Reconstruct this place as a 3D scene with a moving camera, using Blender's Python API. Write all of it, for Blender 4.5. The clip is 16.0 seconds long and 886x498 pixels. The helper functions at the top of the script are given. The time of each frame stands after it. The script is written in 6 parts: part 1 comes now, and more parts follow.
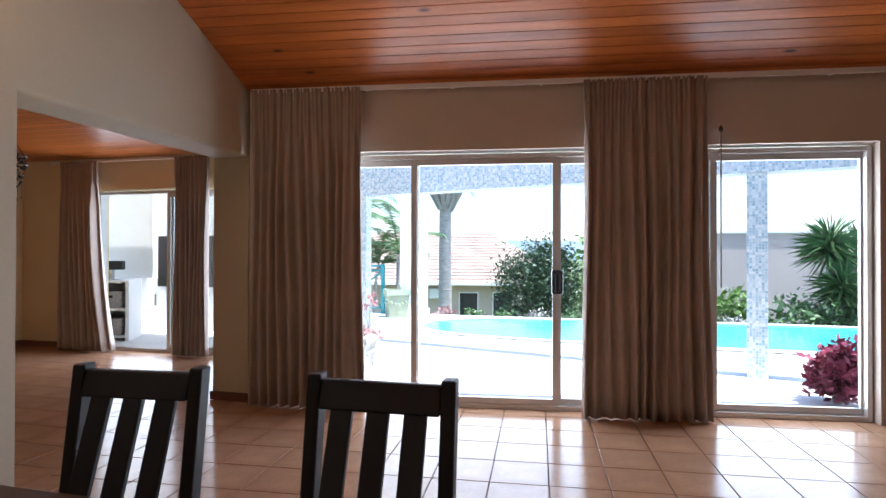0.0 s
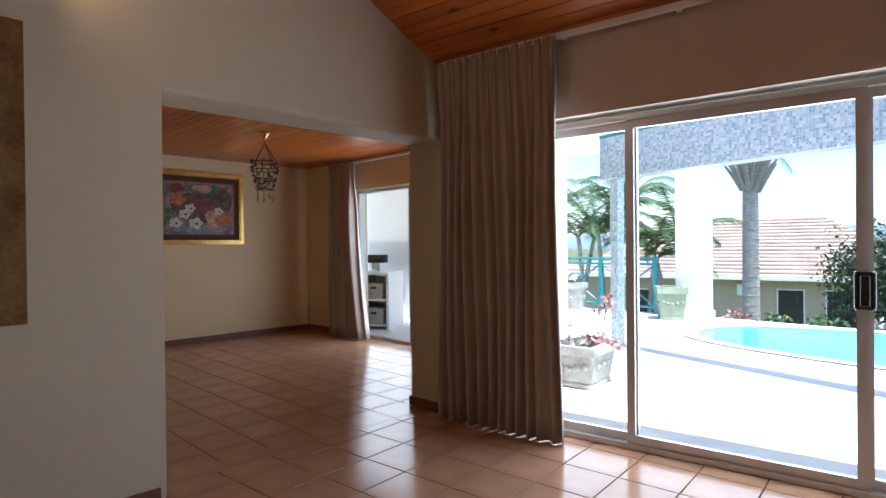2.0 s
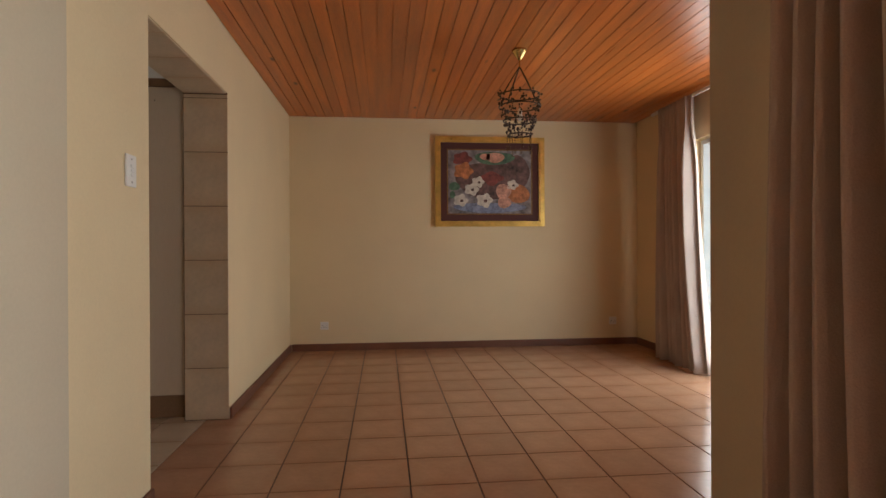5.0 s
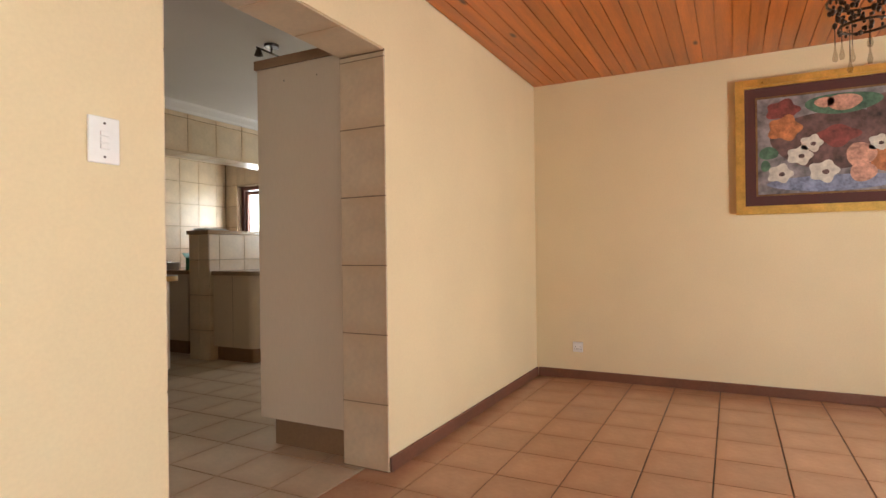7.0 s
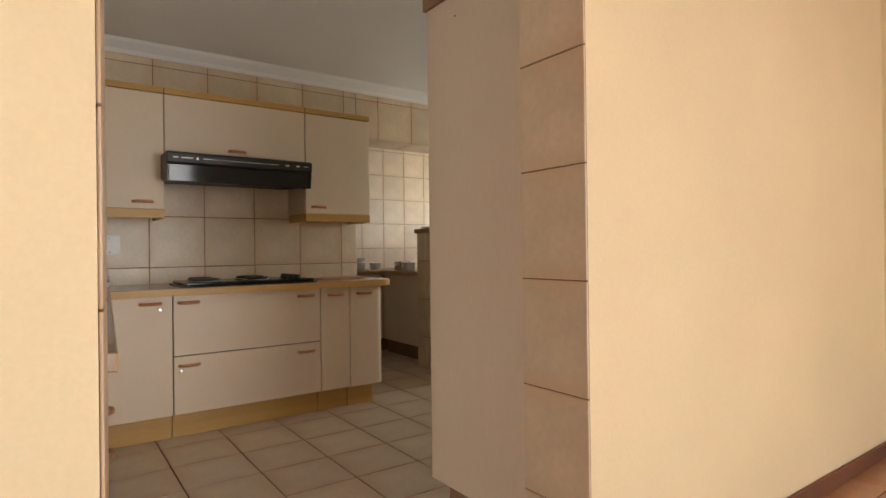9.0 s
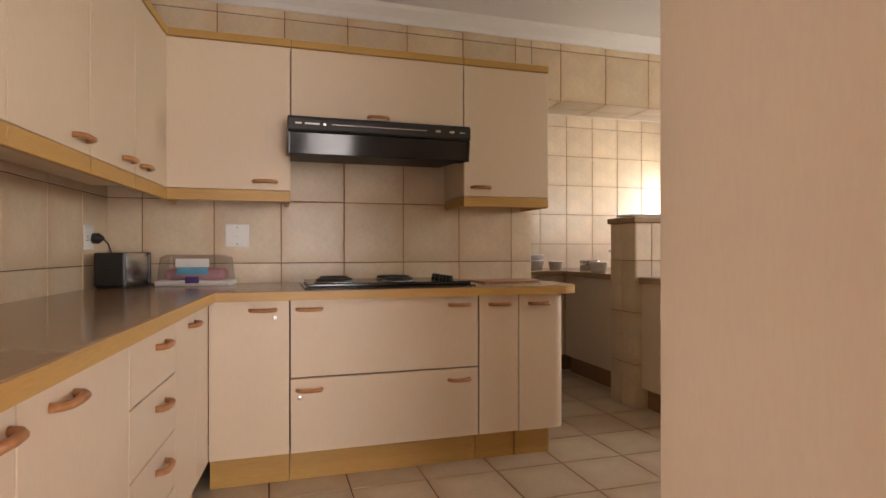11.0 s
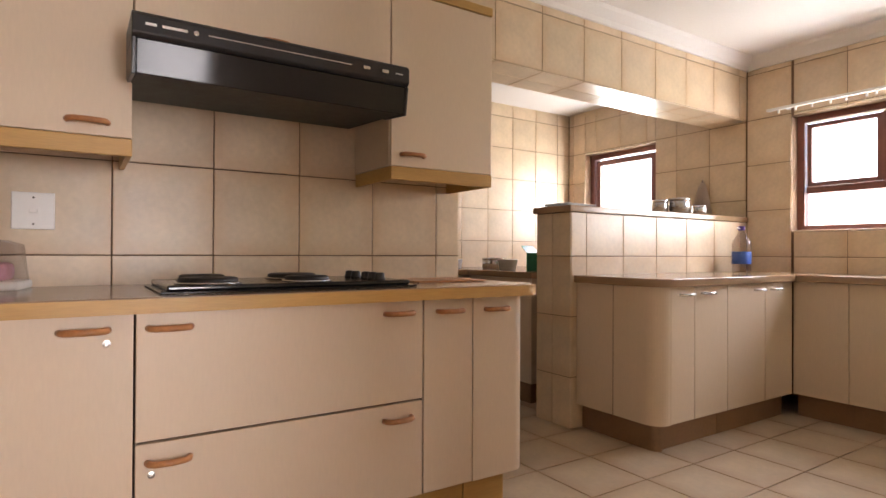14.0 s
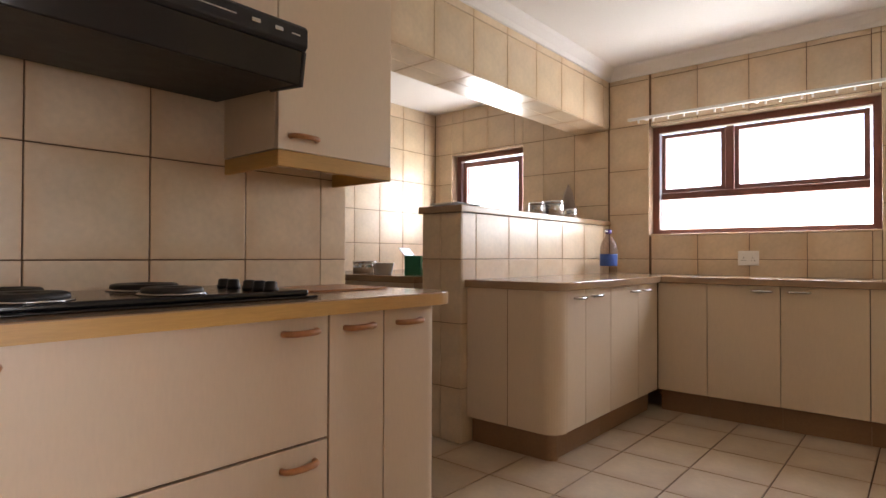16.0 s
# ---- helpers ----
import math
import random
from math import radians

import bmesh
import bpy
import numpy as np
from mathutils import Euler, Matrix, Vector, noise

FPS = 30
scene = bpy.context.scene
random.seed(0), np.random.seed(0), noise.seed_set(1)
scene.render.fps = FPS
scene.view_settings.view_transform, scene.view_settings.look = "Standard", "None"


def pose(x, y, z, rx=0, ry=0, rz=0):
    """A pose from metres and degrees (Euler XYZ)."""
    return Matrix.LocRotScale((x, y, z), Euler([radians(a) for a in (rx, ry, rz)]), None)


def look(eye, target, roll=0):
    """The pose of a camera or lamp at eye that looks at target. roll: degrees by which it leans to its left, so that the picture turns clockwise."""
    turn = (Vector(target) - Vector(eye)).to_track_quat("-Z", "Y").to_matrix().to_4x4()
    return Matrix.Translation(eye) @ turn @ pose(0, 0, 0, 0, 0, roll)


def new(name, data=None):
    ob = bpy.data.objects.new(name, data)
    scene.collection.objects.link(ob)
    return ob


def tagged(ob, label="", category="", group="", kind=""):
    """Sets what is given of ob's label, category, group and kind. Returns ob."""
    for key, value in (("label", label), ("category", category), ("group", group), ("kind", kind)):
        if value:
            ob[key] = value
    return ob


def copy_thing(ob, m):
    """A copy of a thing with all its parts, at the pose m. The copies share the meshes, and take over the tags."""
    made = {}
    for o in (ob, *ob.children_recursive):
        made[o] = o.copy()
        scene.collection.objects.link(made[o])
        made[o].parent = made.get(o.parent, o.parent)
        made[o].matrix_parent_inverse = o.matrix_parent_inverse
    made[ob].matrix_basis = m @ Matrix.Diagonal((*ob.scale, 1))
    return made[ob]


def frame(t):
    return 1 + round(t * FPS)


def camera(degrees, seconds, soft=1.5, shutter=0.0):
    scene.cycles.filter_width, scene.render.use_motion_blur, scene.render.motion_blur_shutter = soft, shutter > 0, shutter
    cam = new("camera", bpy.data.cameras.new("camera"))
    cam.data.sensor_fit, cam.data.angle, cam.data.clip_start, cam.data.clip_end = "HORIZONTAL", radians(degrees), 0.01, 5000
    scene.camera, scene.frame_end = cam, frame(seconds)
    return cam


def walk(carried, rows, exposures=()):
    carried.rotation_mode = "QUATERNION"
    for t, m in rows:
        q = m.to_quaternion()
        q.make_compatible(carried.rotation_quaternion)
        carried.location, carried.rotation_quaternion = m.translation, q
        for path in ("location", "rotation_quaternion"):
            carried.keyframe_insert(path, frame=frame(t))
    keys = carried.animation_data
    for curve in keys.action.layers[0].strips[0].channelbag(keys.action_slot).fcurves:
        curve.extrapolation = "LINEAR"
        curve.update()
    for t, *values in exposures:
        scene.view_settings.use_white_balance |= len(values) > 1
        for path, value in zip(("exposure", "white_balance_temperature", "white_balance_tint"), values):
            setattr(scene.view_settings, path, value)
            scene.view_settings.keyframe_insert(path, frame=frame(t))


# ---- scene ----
cam = camera(76.4, 16.0)

PATH = [
    (0, (0.738, 0.296, 1.252), (0.229, 2.23, 1.267), 0.1),
    (0.5, (0.862, 0.417, 1.247), (0.071, 2.254, 1.257), -0.0),
    (1, (0.979, 0.628, 1.253), (-0.04, 2.349, 1.259), 0.1),
    (1.5, (0.992, 1.009, 1.263), (-0.226, 2.596, 1.262), -0.2),
    (2, (0.942, 1.452, 1.268), (-0.463, 2.875, 1.255), -0.6),
    (2.5, (0.816, 1.882, 1.213), (-0.755, 3.12, 1.208), -0.4),
    (3, (0.553, 2.227, 1.14), (-1.154, 3.269, 1.137), -0.3),
    (3.5, (0.322, 2.583, 1.116), (-1.511, 3.382, 1.109), -0.4),
    (3.7, (0.191, 2.701, 1.112), (-1.685, 3.395, 1.101), -0.3),
    (5.8, (-1.166, 3.775, 1.077), (-3.157, 3.584, 1.077), -0.6),
    (6, (-1.306, 3.856, 1.089), (-3.278, 3.523, 1.087), -0.7),
    (6.5, (-1.688, 3.923, 1.095), (-3.577, 3.268, 1.093), -0.7),
    (7, (-2.025, 3.912, 1.085), (-3.805, 2.999, 1.088), -0.7),
    (7.5, (-2.307, 3.867, 1.095), (-3.944, 2.718, 1.096), -0.7),
    (8, (-2.592, 3.78, 1.092), (-4.093, 2.458, 1.094), -0.6),
    (8.5, (-2.849, 3.674, 1.094), (-4.209, 2.208, 1.1), -0.6),
    (9, (-3.069, 3.495, 1.105), (-4.224, 1.863, 1.111), -0.7),
    (9.5, (-3.252, 3.233, 1.11), (-4.203, 1.473, 1.118), -0.5),
    (10, (-3.42, 2.964, 1.1), (-4.202, 1.124, 1.107), -0.5),
    (10.2, (-3.476, 2.875, 1.117), (-4.196, 1.009, 1.117), -0.5),
    (12.3, (-3.646, 2.04, 1.033), (-4.185, 0.114, 1.04), 0.1),
    (12.5, (-3.634, 1.978, 1.037), (-4.232, 0.07, 1.039), 0.2),
    (13, (-3.591, 1.834, 1.024), (-4.367, -0.009, 1.032), 0.3),
    (13.5, (-3.577, 1.713, 1.024), (-4.506, -0.058, 1.034), 0.3),
    (14, (-3.553, 1.607, 1.027), (-4.641, -0.07, 1.041), 0.3),
    (14.5, (-3.535, 1.498, 1.025), (-4.756, -0.086, 1.044), 0.3),
    (15, (-3.539, 1.382, 1.027), (-4.863, -0.118, 1.045), 0.4),
    (15.5, (-3.56, 1.268, 1.025), (-4.987, -0.134, 1.048), 0.3),
    (16, (-3.57, 1.187, 1.029), (-5.085, -0.118, 1.054), 0.2),
]
EXPOSURES = [(0.0, 1.5, 5650, 12), (1.5, 1.32, 5650, 11), (2.5, 1.02, 5750, 10), (3.7, 0.85, 5850, 9), (5.8, 2.3, 7050, 13), (6.5, 2.6, 6800, 12), (7.5, 2.9, 6700, 11), (9.0, 3.0, 6800, 11), (10.2, 3.2, 7450, 18), (12.3, 3.65, 6950, 22), (14.0, 3.65, 6900, 22), (16.0, 3.35, 6750, 20)]
walk(cam, [(t, look(eye, target, roll)) for t, eye, target, roll in PATH], EXPOSURES)

# ---- daylight ----
SUN_UP, SUN_YAW = 71.0, 108.0
world = bpy.data.worlds.new("daylight")
scene.world = world
world.use_nodes = True
wn = world.node_tree
sky = wn.nodes.new("ShaderNodeTexSky")
sky.sky_type, sky.sun_disc = "NISHITA", False
sky.sun_elevation, sky.sun_rotation = radians(SUN_UP), radians(SUN_YAW)
wn.links.new(sky.outputs[0], wn.nodes["Background"].inputs[0])
wn.nodes["Background"].inputs[1].default_value = 0.15
sun = new("sun", bpy.data.lights.new("sun", "SUN"))
sun.data.energy, sun.data.angle, sun.data.color = 5.0, radians(0.5), (1.0, 0.95, 0.87)
e, a = radians(SUN_UP), radians(SUN_YAW)
toward = Vector((math.sin(a) * math.cos(e), math.cos(a) * math.cos(e), math.sin(e)))
sun.matrix_world = look(toward * 40, (0, 0, 0))


def window_light(m, width, height, watts, color=(0.93, 0.97, 1.0)):
    lamp = new("window_light", bpy.data.lights.new("window_light", "AREA"))
    lamp.data.shape, lamp.data.size, lamp.data.size_y, lamp.data.energy = "RECTANGLE", width, height, watts
    lamp.data.color = color
    lamp.matrix_world = m
    return lamp


WALL_M = pose(-2.05, 4.55, 0, 0, 0, 7.5)  # frame of the dining room's glazed wall: x along it, y outward
window_light(WALL_M @ pose(1.75, 0.12, 1.05, -90, 0, 0), 2.6, 1.9, 29)
window_light(WALL_M @ pose(4.25, 0.12, 1.05, -90, 0, 0), 1.1, 1.9, 14)
window_light(pose(-4.6, 6.235, 1.05, -90, 0, 0), 2.1, 1.9, 18)
window_light(pose(-7.98, 0.28, 1.6, 0, -90, 0), 0.75, 1.3, 4.6)
window_light(pose(-7.98, -1.95, 1.6, 0, -90, 0), 0.75, 0.7, 3.0)


# ---- materials ----
def mat(name, color, rough=0.6, metal=0.0, grain=0.08, scale=6.0, fine=60.0, bump=0.15, spec=0.5, tint=None, rand=0.0, stretch=(1, 1, 1), coat=0.0):
    """A surface with variation at two scales, relief, and a shade of its own for each piece."""
    m = bpy.data.materials.new(name)
    m.use_nodes = True
    t = m.node_tree
    L, N = t.links.new, t.nodes.new
    b = t.nodes["Principled BSDF"]
    b.inputs["Roughness"].default_value, b.inputs["Metallic"].default_value = rough, metal
    b.inputs["Specular IOR Level"].default_value = spec
    b.inputs["Coat Weight"].default_value = coat
    co = N("ShaderNodeTexCoord")
    mp = N("ShaderNodeMapping")
    mp.inputs["Scale"].default_value = stretch
    L(co.outputs["Object"], mp.inputs[0])
    n1, n2 = N("ShaderNodeTexNoise"), N("ShaderNodeTexNoise")
    n1.inputs["Scale"].default_value, n2.inputs["Scale"].default_value = scale, fine
    n1.inputs["Detail"].default_value = n2.inputs["Detail"].default_value = 5
    L(mp.outputs[0], n1.inputs[0]), L(mp.outputs[0], n2.inputs[0])
    dark = tuple(c * (1 - 2.2 * grain) for c in color) if tint is None else tint
    lite = tuple(min(0.95, c * (1 + 1.6 * grain)) for c in color)
    r = N("ShaderNodeValToRGB")
    r.color_ramp.elements[0].position, r.color_ramp.elements[1].position = 0.3, 0.7
    r.color_ramp.elements[0].color, r.color_ramp.elements[1].color = (*dark, 1), (*lite, 1)
    mx = N("ShaderNodeMath")
    mx.operation = "MULTIPLY_ADD"
    mx.inputs[1].default_value = 0.35
    L(n2.outputs[0], mx.inputs[0])
    sc = N("ShaderNodeMath")
    sc.operation = "MULTIPLY"
    sc.inputs[1].default_value = 0.65
    L(n1.outputs[0], sc.inputs[0]), L(sc.outputs[0], mx.inputs[2])
    L(mx.outputs[0], r.inputs[0])
    out = r.outputs[0]
    if rand:
        oi, hs, mr = N("ShaderNodeObjectInfo"), N("ShaderNodeHueSaturation"), N("ShaderNodeMapRange")
        mr.inputs[3].default_value, mr.inputs[4].default_value = 1 - rand, 1 + rand
        L(oi.outputs["Random"], mr.inputs[0]), L(mr.outputs[0], hs.inputs["Value"]), L(out, hs.inputs["Color"])
        out = hs.outputs[0]
    L(out, b.inputs["Base Color"])
    ra = N("ShaderNodeMapRange")
    ra.inputs[3].default_value, ra.inputs[4].default_value = max(0.02, rough * 0.8), min(1, rough * 1.2)
    L(n1.outputs[0], ra.inputs[0]), L(ra.outputs[0], b.inputs["Roughness"])
    if bump:
        bp = N("ShaderNodeBump")
        bp.inputs["Strength"].default_value, bp.inputs["Distance"].default_value = bump, 0.004
        L(n2.outputs[0], bp.inputs["Height"]), L(bp.outputs[0], b.inputs["Normal"])
    return m


def glow(name, color, strength):
    m = mat(name, color, 0.5)
    b = m.node_tree.nodes["Principled BSDF"]
    b.inputs["Emission Color"].default_value, b.inputs["Emission Strength"].default_value = (*color, 1), strength
    return m


def glass(name, color=(1, 1, 1), rough=0.0):
    m = bpy.data.materials.new(name)
    m.use_nodes = True
    t = m.node_tree
    t.nodes.remove(t.nodes["Principled BSDF"])
    tr, gl, lw, pw, fr, mi = (t.nodes.new(k) for k in ("ShaderNodeBsdfTransparent", "ShaderNodeBsdfGlossy", "ShaderNodeLayerWeight", "ShaderNodeMath", "ShaderNodeMath", "ShaderNodeMixShader"))
    tr.inputs[0].default_value = (*color, 1)
    gl.inputs["Roughness"].default_value = rough
    pw.operation, fr.operation = "POWER", "MULTIPLY_ADD"
    pw.inputs[1].default_value, fr.inputs[1].default_value, fr.inputs[2].default_value = 5.0, 0.8, 0.03
    t.links.new(lw.outputs["Facing"], pw.inputs[0]), t.links.new(pw.outputs[0], fr.inputs[0])
    t.links.new(fr.outputs[0], mi.inputs[0]), t.links.new(tr.outputs[0], mi.inputs[1]), t.links.new(gl.outputs[0], mi.inputs[2])
    t.links.new(mi.outputs[0], t.nodes["Material Output"].inputs[0])
    return m


def planks(name, light, dark, knots):
    """Varnished pine: grain along x, a shade for each board, dark knots."""
    m = mat(name, light, 0.3, 0, 0.18, 2.2, 30, 0.1, 0.5, dark, stretch=(0.35, 6, 6))
    t = m.node_tree
    L, N = t.links.new, t.nodes.new
    b = t.nodes["Principled BSDF"]
    src = b.inputs["Base Color"].links[0].from_socket
    geo, hs, mr = N("ShaderNodeNewGeometry"), N("ShaderNodeHueSaturation"), N("ShaderNodeMapRange")
    mr.inputs[3].default_value, mr.inputs[4].default_value = 0.86, 1.12
    L(geo.outputs["Random Per Island"], mr.inputs[0]), L(mr.outputs[0], hs.inputs["Value"]), L(src, hs.inputs["Color"])
    co, vo, ra, mi = N("ShaderNodeTexCoord"), N("ShaderNodeTexVoronoi"), N("ShaderNodeValToRGB"), N("ShaderNodeMixRGB")
    mp = N("ShaderNodeMapping")
    mp.inputs["Scale"].default_value = (1.6, 4.5, 1)
    vo.inputs["Scale"].default_value = 1.0
    L(co.outputs["Object"], mp.inputs[0]), L(mp.outputs[0], vo.inputs[0]), L(vo.outputs["Distance"], ra.inputs[0])
    ra.color_ramp.elements[0].position, ra.color_ramp.elements[1].position = 0.04, 0.10
    ra.color_ramp.elements[0].color, ra.color_ramp.elements[1].color = (1, 1, 1, 1), (0, 0, 0, 1)
    L(ra.outputs[0], mi.inputs[0]), L(hs.outputs[0], mi.inputs[1])
    mi.inputs[2].default_value = (*knots, 1)
    L(mi.outputs[0], b.inputs["Base Color"])
    return m


def edged_tile(name, mid, edge, rough, half, spec=0.5):
    """A ceramic tile, paler in the middle and browned towards its rim; each tile sits about its own origin."""
    m = mat(name, mid, rough, 0, 0.06, 5, 40, 0.06, spec, rand=0.07)
    t = m.node_tree
    L, N = t.links.new, t.nodes.new
    b = t.nodes["Principled BSDF"]
    src = b.inputs["Base Color"].links[0].from_socket
    co, se, mi, no = N("ShaderNodeTexCoord"), N("ShaderNodeSeparateXYZ"), N("ShaderNodeMixRGB"), N("ShaderNodeTexNoise")
    no.inputs["Scale"].default_value = 9
    L(co.outputs["Object"], se.inputs[0]), L(co.outputs["Object"], no.inputs[0])
    ax, ay, mx, ad, mr = (N("ShaderNodeMath") for _ in range(5))
    ax.operation = ay.operation = "ABSOLUTE"
    mx.operation, ad.operation = "MAXIMUM", "MULTIPLY_ADD"
    L(se.outputs[0], ax.inputs[0]), L(se.outputs[1], ay.inputs[0]), L(ax.outputs[0], mx.inputs[0]), L(ay.outputs[0], mx.inputs[1])
    L(no.outputs[0], ad.inputs[0]), L(mx.outputs[0], ad.inputs[2])
    ad.inputs[1].default_value = 0.09
    r = N("ShaderNodeMapRange")
    r.inputs[1].default_value, r.inputs[2].default_value, r.inputs[4].default_value = half * 0.85, half * 1.42, 0.6
    L(ad.outputs[0], r.inputs[0]), L(r.outputs[0], mi.inputs[0]), L(src, mi.inputs[1])
    mi.inputs[2].default_value = (*edge, 1)
    L(mi.outputs[0], b.inputs["Base Color"])
    return m


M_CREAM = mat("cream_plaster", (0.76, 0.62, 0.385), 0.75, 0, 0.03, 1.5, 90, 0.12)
# Same cream paint as M_CREAM, with the dining room's shade mixed into the colour.
M_CREAM_SHADED = mat("shaded_cream_plaster", (0.57, 0.49, 0.355), 0.75, 0, 0.03, 1.5, 90, 0.12)
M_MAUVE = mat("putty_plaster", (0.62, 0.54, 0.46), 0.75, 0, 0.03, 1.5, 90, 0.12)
M_WHITE = mat("white_plaster", (0.8, 0.8, 0.78), 0.8, 0, 0.03, 2, 60, 0.15)
M_CEIL = mat("white_ceiling_paint", (0.78, 0.76, 0.74), 0.85, 0, 0.02, 1.5, 60, 0.05)
M_PINE = planks("varnished_pine", (0.52, 0.155, 0.032), (0.31, 0.085, 0.018), (0.06, 0.015, 0.005))
M_PINETRIM = mat("pine_trim", (0.36, 0.10, 0.026), 0.35, 0, 0.15, 3, 40, 0.1, stretch=(1, 1, 1))
M_SKIRT = mat("skirting_stain", (0.17, 0.07, 0.04), 0.45, 0, 0.12, 4, 50, 0.1)
M_FLOOR = edged_tile("terracotta_tile", (0.47, 0.27, 0.16), (0.36, 0.18, 0.098), 0.17, 0.16, 0.3)
M_KFLOOR = edged_tile("sandy_floor_tile", (0.56, 0.45, 0.32), (0.42, 0.27, 0.16), 0.3, 0.16)
M_GROUT = mat("brown_grout", (0.10, 0.06, 0.04), 0.9, 0, 0.1)
M_WTILE = edged_tile("sandy_wall_tile", (0.68, 0.54, 0.375), (0.56, 0.35, 0.175), 0.32, 0.175)
M_WGROUT = mat("wall_grout", (0.17, 0.10, 0.055), 0.9, 0, 0.1)
M_CURTAIN = mat("taupe_cloth", (0.47, 0.395, 0.345), 0.9, 0, 0.08, 3, 200, 0.35, 0.2)
M_ALU = mat("aluminium_frame", (0.62, 0.60, 0.58), 0.35, 0.6, 0.03, 8, 60, 0.03)
M_BLACK = mat("black_plastic", (0.016, 0.016, 0.017), 0.35, 0, 0.1, 8, 90, 0.05)
M_CHAIR = mat("black_stained_wood", (0.012, 0.011, 0.011), 0.45, 0, 0.15, 5, 60, 0.1)
M_TABLE = mat("dark_table_wood", (0.10, 0.055, 0.03), 0.4, 0, 0.15, 4, 50, 0.1, stretch=(0.3, 3, 3))
M_GLASS = glass("clear_glass", (0.97, 0.985, 0.98))
M_GOLD = mat("gold_frame", (0.72, 0.46, 0.12), 0.3, 0.6, 0.15, 12, 90, 0.25)
M_BROWNMAT = mat("maroon_mount", (0.09, 0.03, 0.025), 0.8, 0, 0.08)
M_BRASS = mat("brass", (0.7, 0.5, 0.2), 0.25, 1.0, 0.06)
M_BRONZE = mat("bronze_beads", (0.07, 0.05, 0.04), 0.35, 0.6, 0.2, 20, 90, 0.2)
M_CRYSTAL = glass("bead_glass", (0.85, 0.82, 0.78), 0.05)
M_MIRROR = mat("mirror_silver", (0.75, 0.75, 0.76), 0.02, 1.0, 0.0, bump=0)
M_OLDGOLD = mat("aged_gilt", (0.26, 0.16, 0.06), 0.45, 0.6, 0.2, 6, 60, 0.3, tint=(0.12, 0.05, 0.025))
M_PLATE = mat("white_switch_plastic", (0.8, 0.79, 0.76), 0.35, 0, 0.02, bump=0)
M_LAM = mat("cream_laminate", (0.70, 0.565, 0.42), 0.42, 0, 0.03, 1.2, 120, 0.05, stretch=(1, 1, 0.2))
M_CARCASE = mat("brown_chipboard_carcase", (0.20, 0.13, 0.08), 0.7, 0, 0.15, 20, 120, 0.1)
M_OCHRE = mat("ochre_oak_edge", (0.54, 0.315, 0.09), 0.4, 0, 0.1, 3, 70, 0.1, stretch=(0.3, 0.3, 4))
M_TOP = mat("tan_worktop", (0.36, 0.235, 0.14), 0.16, 0, 0.06, 9, 160, 0.02)
M_KICK = mat("brown_kickboard", (0.28, 0.16, 0.085), 0.5, 0, 0.1, 3, 60, 0.1)
M_HANDLE = mat("brown_wood_handle", (0.46, 0.20, 0.075), 0.35, 0, 0.15, 14, 90, 0.1)
M_STEEL = mat("brushed_steel", (0.6, 0.6, 0.6), 0.25, 1.0, 0.05, 10, 200, 0.05)
M_HOB = mat("black_enamel", (0.012, 0.012, 0.013), 0.15, 0, 0.1, 6, 90, 0.02)
M_PLATEIRON = mat("cast_iron", (0.03, 0.028, 0.027), 0.55, 0.3, 0.15, 20, 150, 0.2)
M_SMOKE = mat("smoked_glass", (0.02, 0.018, 0.017), 0.09, 0, 0.05, bump=0, spec=0.28)
# Red-brown wood, its base colour lightened to hold the flare round the panes.
M_HWOOD = mat("hardwood_window", (0.23, 0.09, 0.07), 0.45, 0, 0.15, 5, 70, 0.1)
M_PAVE = mat("white_paving", (0.72, 0.71, 0.68), 0.7, 0, 0.05, 2, 40, 0.2)
M_MOSAIC = mat("pale_blue_mosaic", (0.50, 0.60, 0.68), 0.25, 0, 0.2, 3, 20, 0.05, rand=0.0)
M_MOSGROUT = mat("mosaic_grout", (0.70, 0.72, 0.72), 0.8, 0, 0.05)
M_WATER = mat("pool_water", (0.10, 0.52, 0.56), 0.05, 0, 0.12, 1.2, 9, 0.5)
M_TEAL = mat("teal_painted_steel", (0.03, 0.26, 0.29), 0.4, 0, 0.08)
M_CONC = mat("weathered_cast_stone", (0.40, 0.39, 0.36), 0.9, 0, 0.2, 7, 50, 0.6)
M_GREENURN = mat("mossy_cast_stone", (0.30, 0.34, 0.25), 0.9, 0, 0.15, 7, 50, 0.6)
M_SOIL = mat("dry_soil", (0.07, 0.05, 0.035), 0.95, 0, 0.2, 12, 60, 0.8)
M_LEAF = mat("green_leaf", (0.075, 0.15, 0.05), 0.5, 0, 0.3, 3, 20, 0.1)
M_DLEAF = mat("dark_shrub_leaf", (0.035, 0.075, 0.032), 0.5, 0, 0.3, 3, 20, 0.1)
M_LLEAF = mat("bright_shrub_leaf", (0.15, 0.25, 0.055), 0.5, 0, 0.3, 3, 20, 0.1)
M_RLEAF = mat("crimson_leaf", (0.28, 0.045, 0.09), 0.5, 0, 0.35, 6, 20, 0.1)
M_PINK = mat("pink_petals", (0.42, 0.22, 0.22), 0.6, 0, 0.2)
M_BARK = mat("grey_palm_bark", (0.43, 0.40, 0.37), 0.9, 0, 0.2, 6, 30, 0.8, stretch=(1, 1, 4))
M_ROOF = mat("pale_terracotta_roof_tile", (0.58, 0.45, 0.38), 0.8, 0, 0.12, 1, 8, 0.4)
M_HOUSE = mat("tan_house_render", (0.50, 0.41, 0.33), 0.85, 0, 0.05, 1, 20, 0.2)
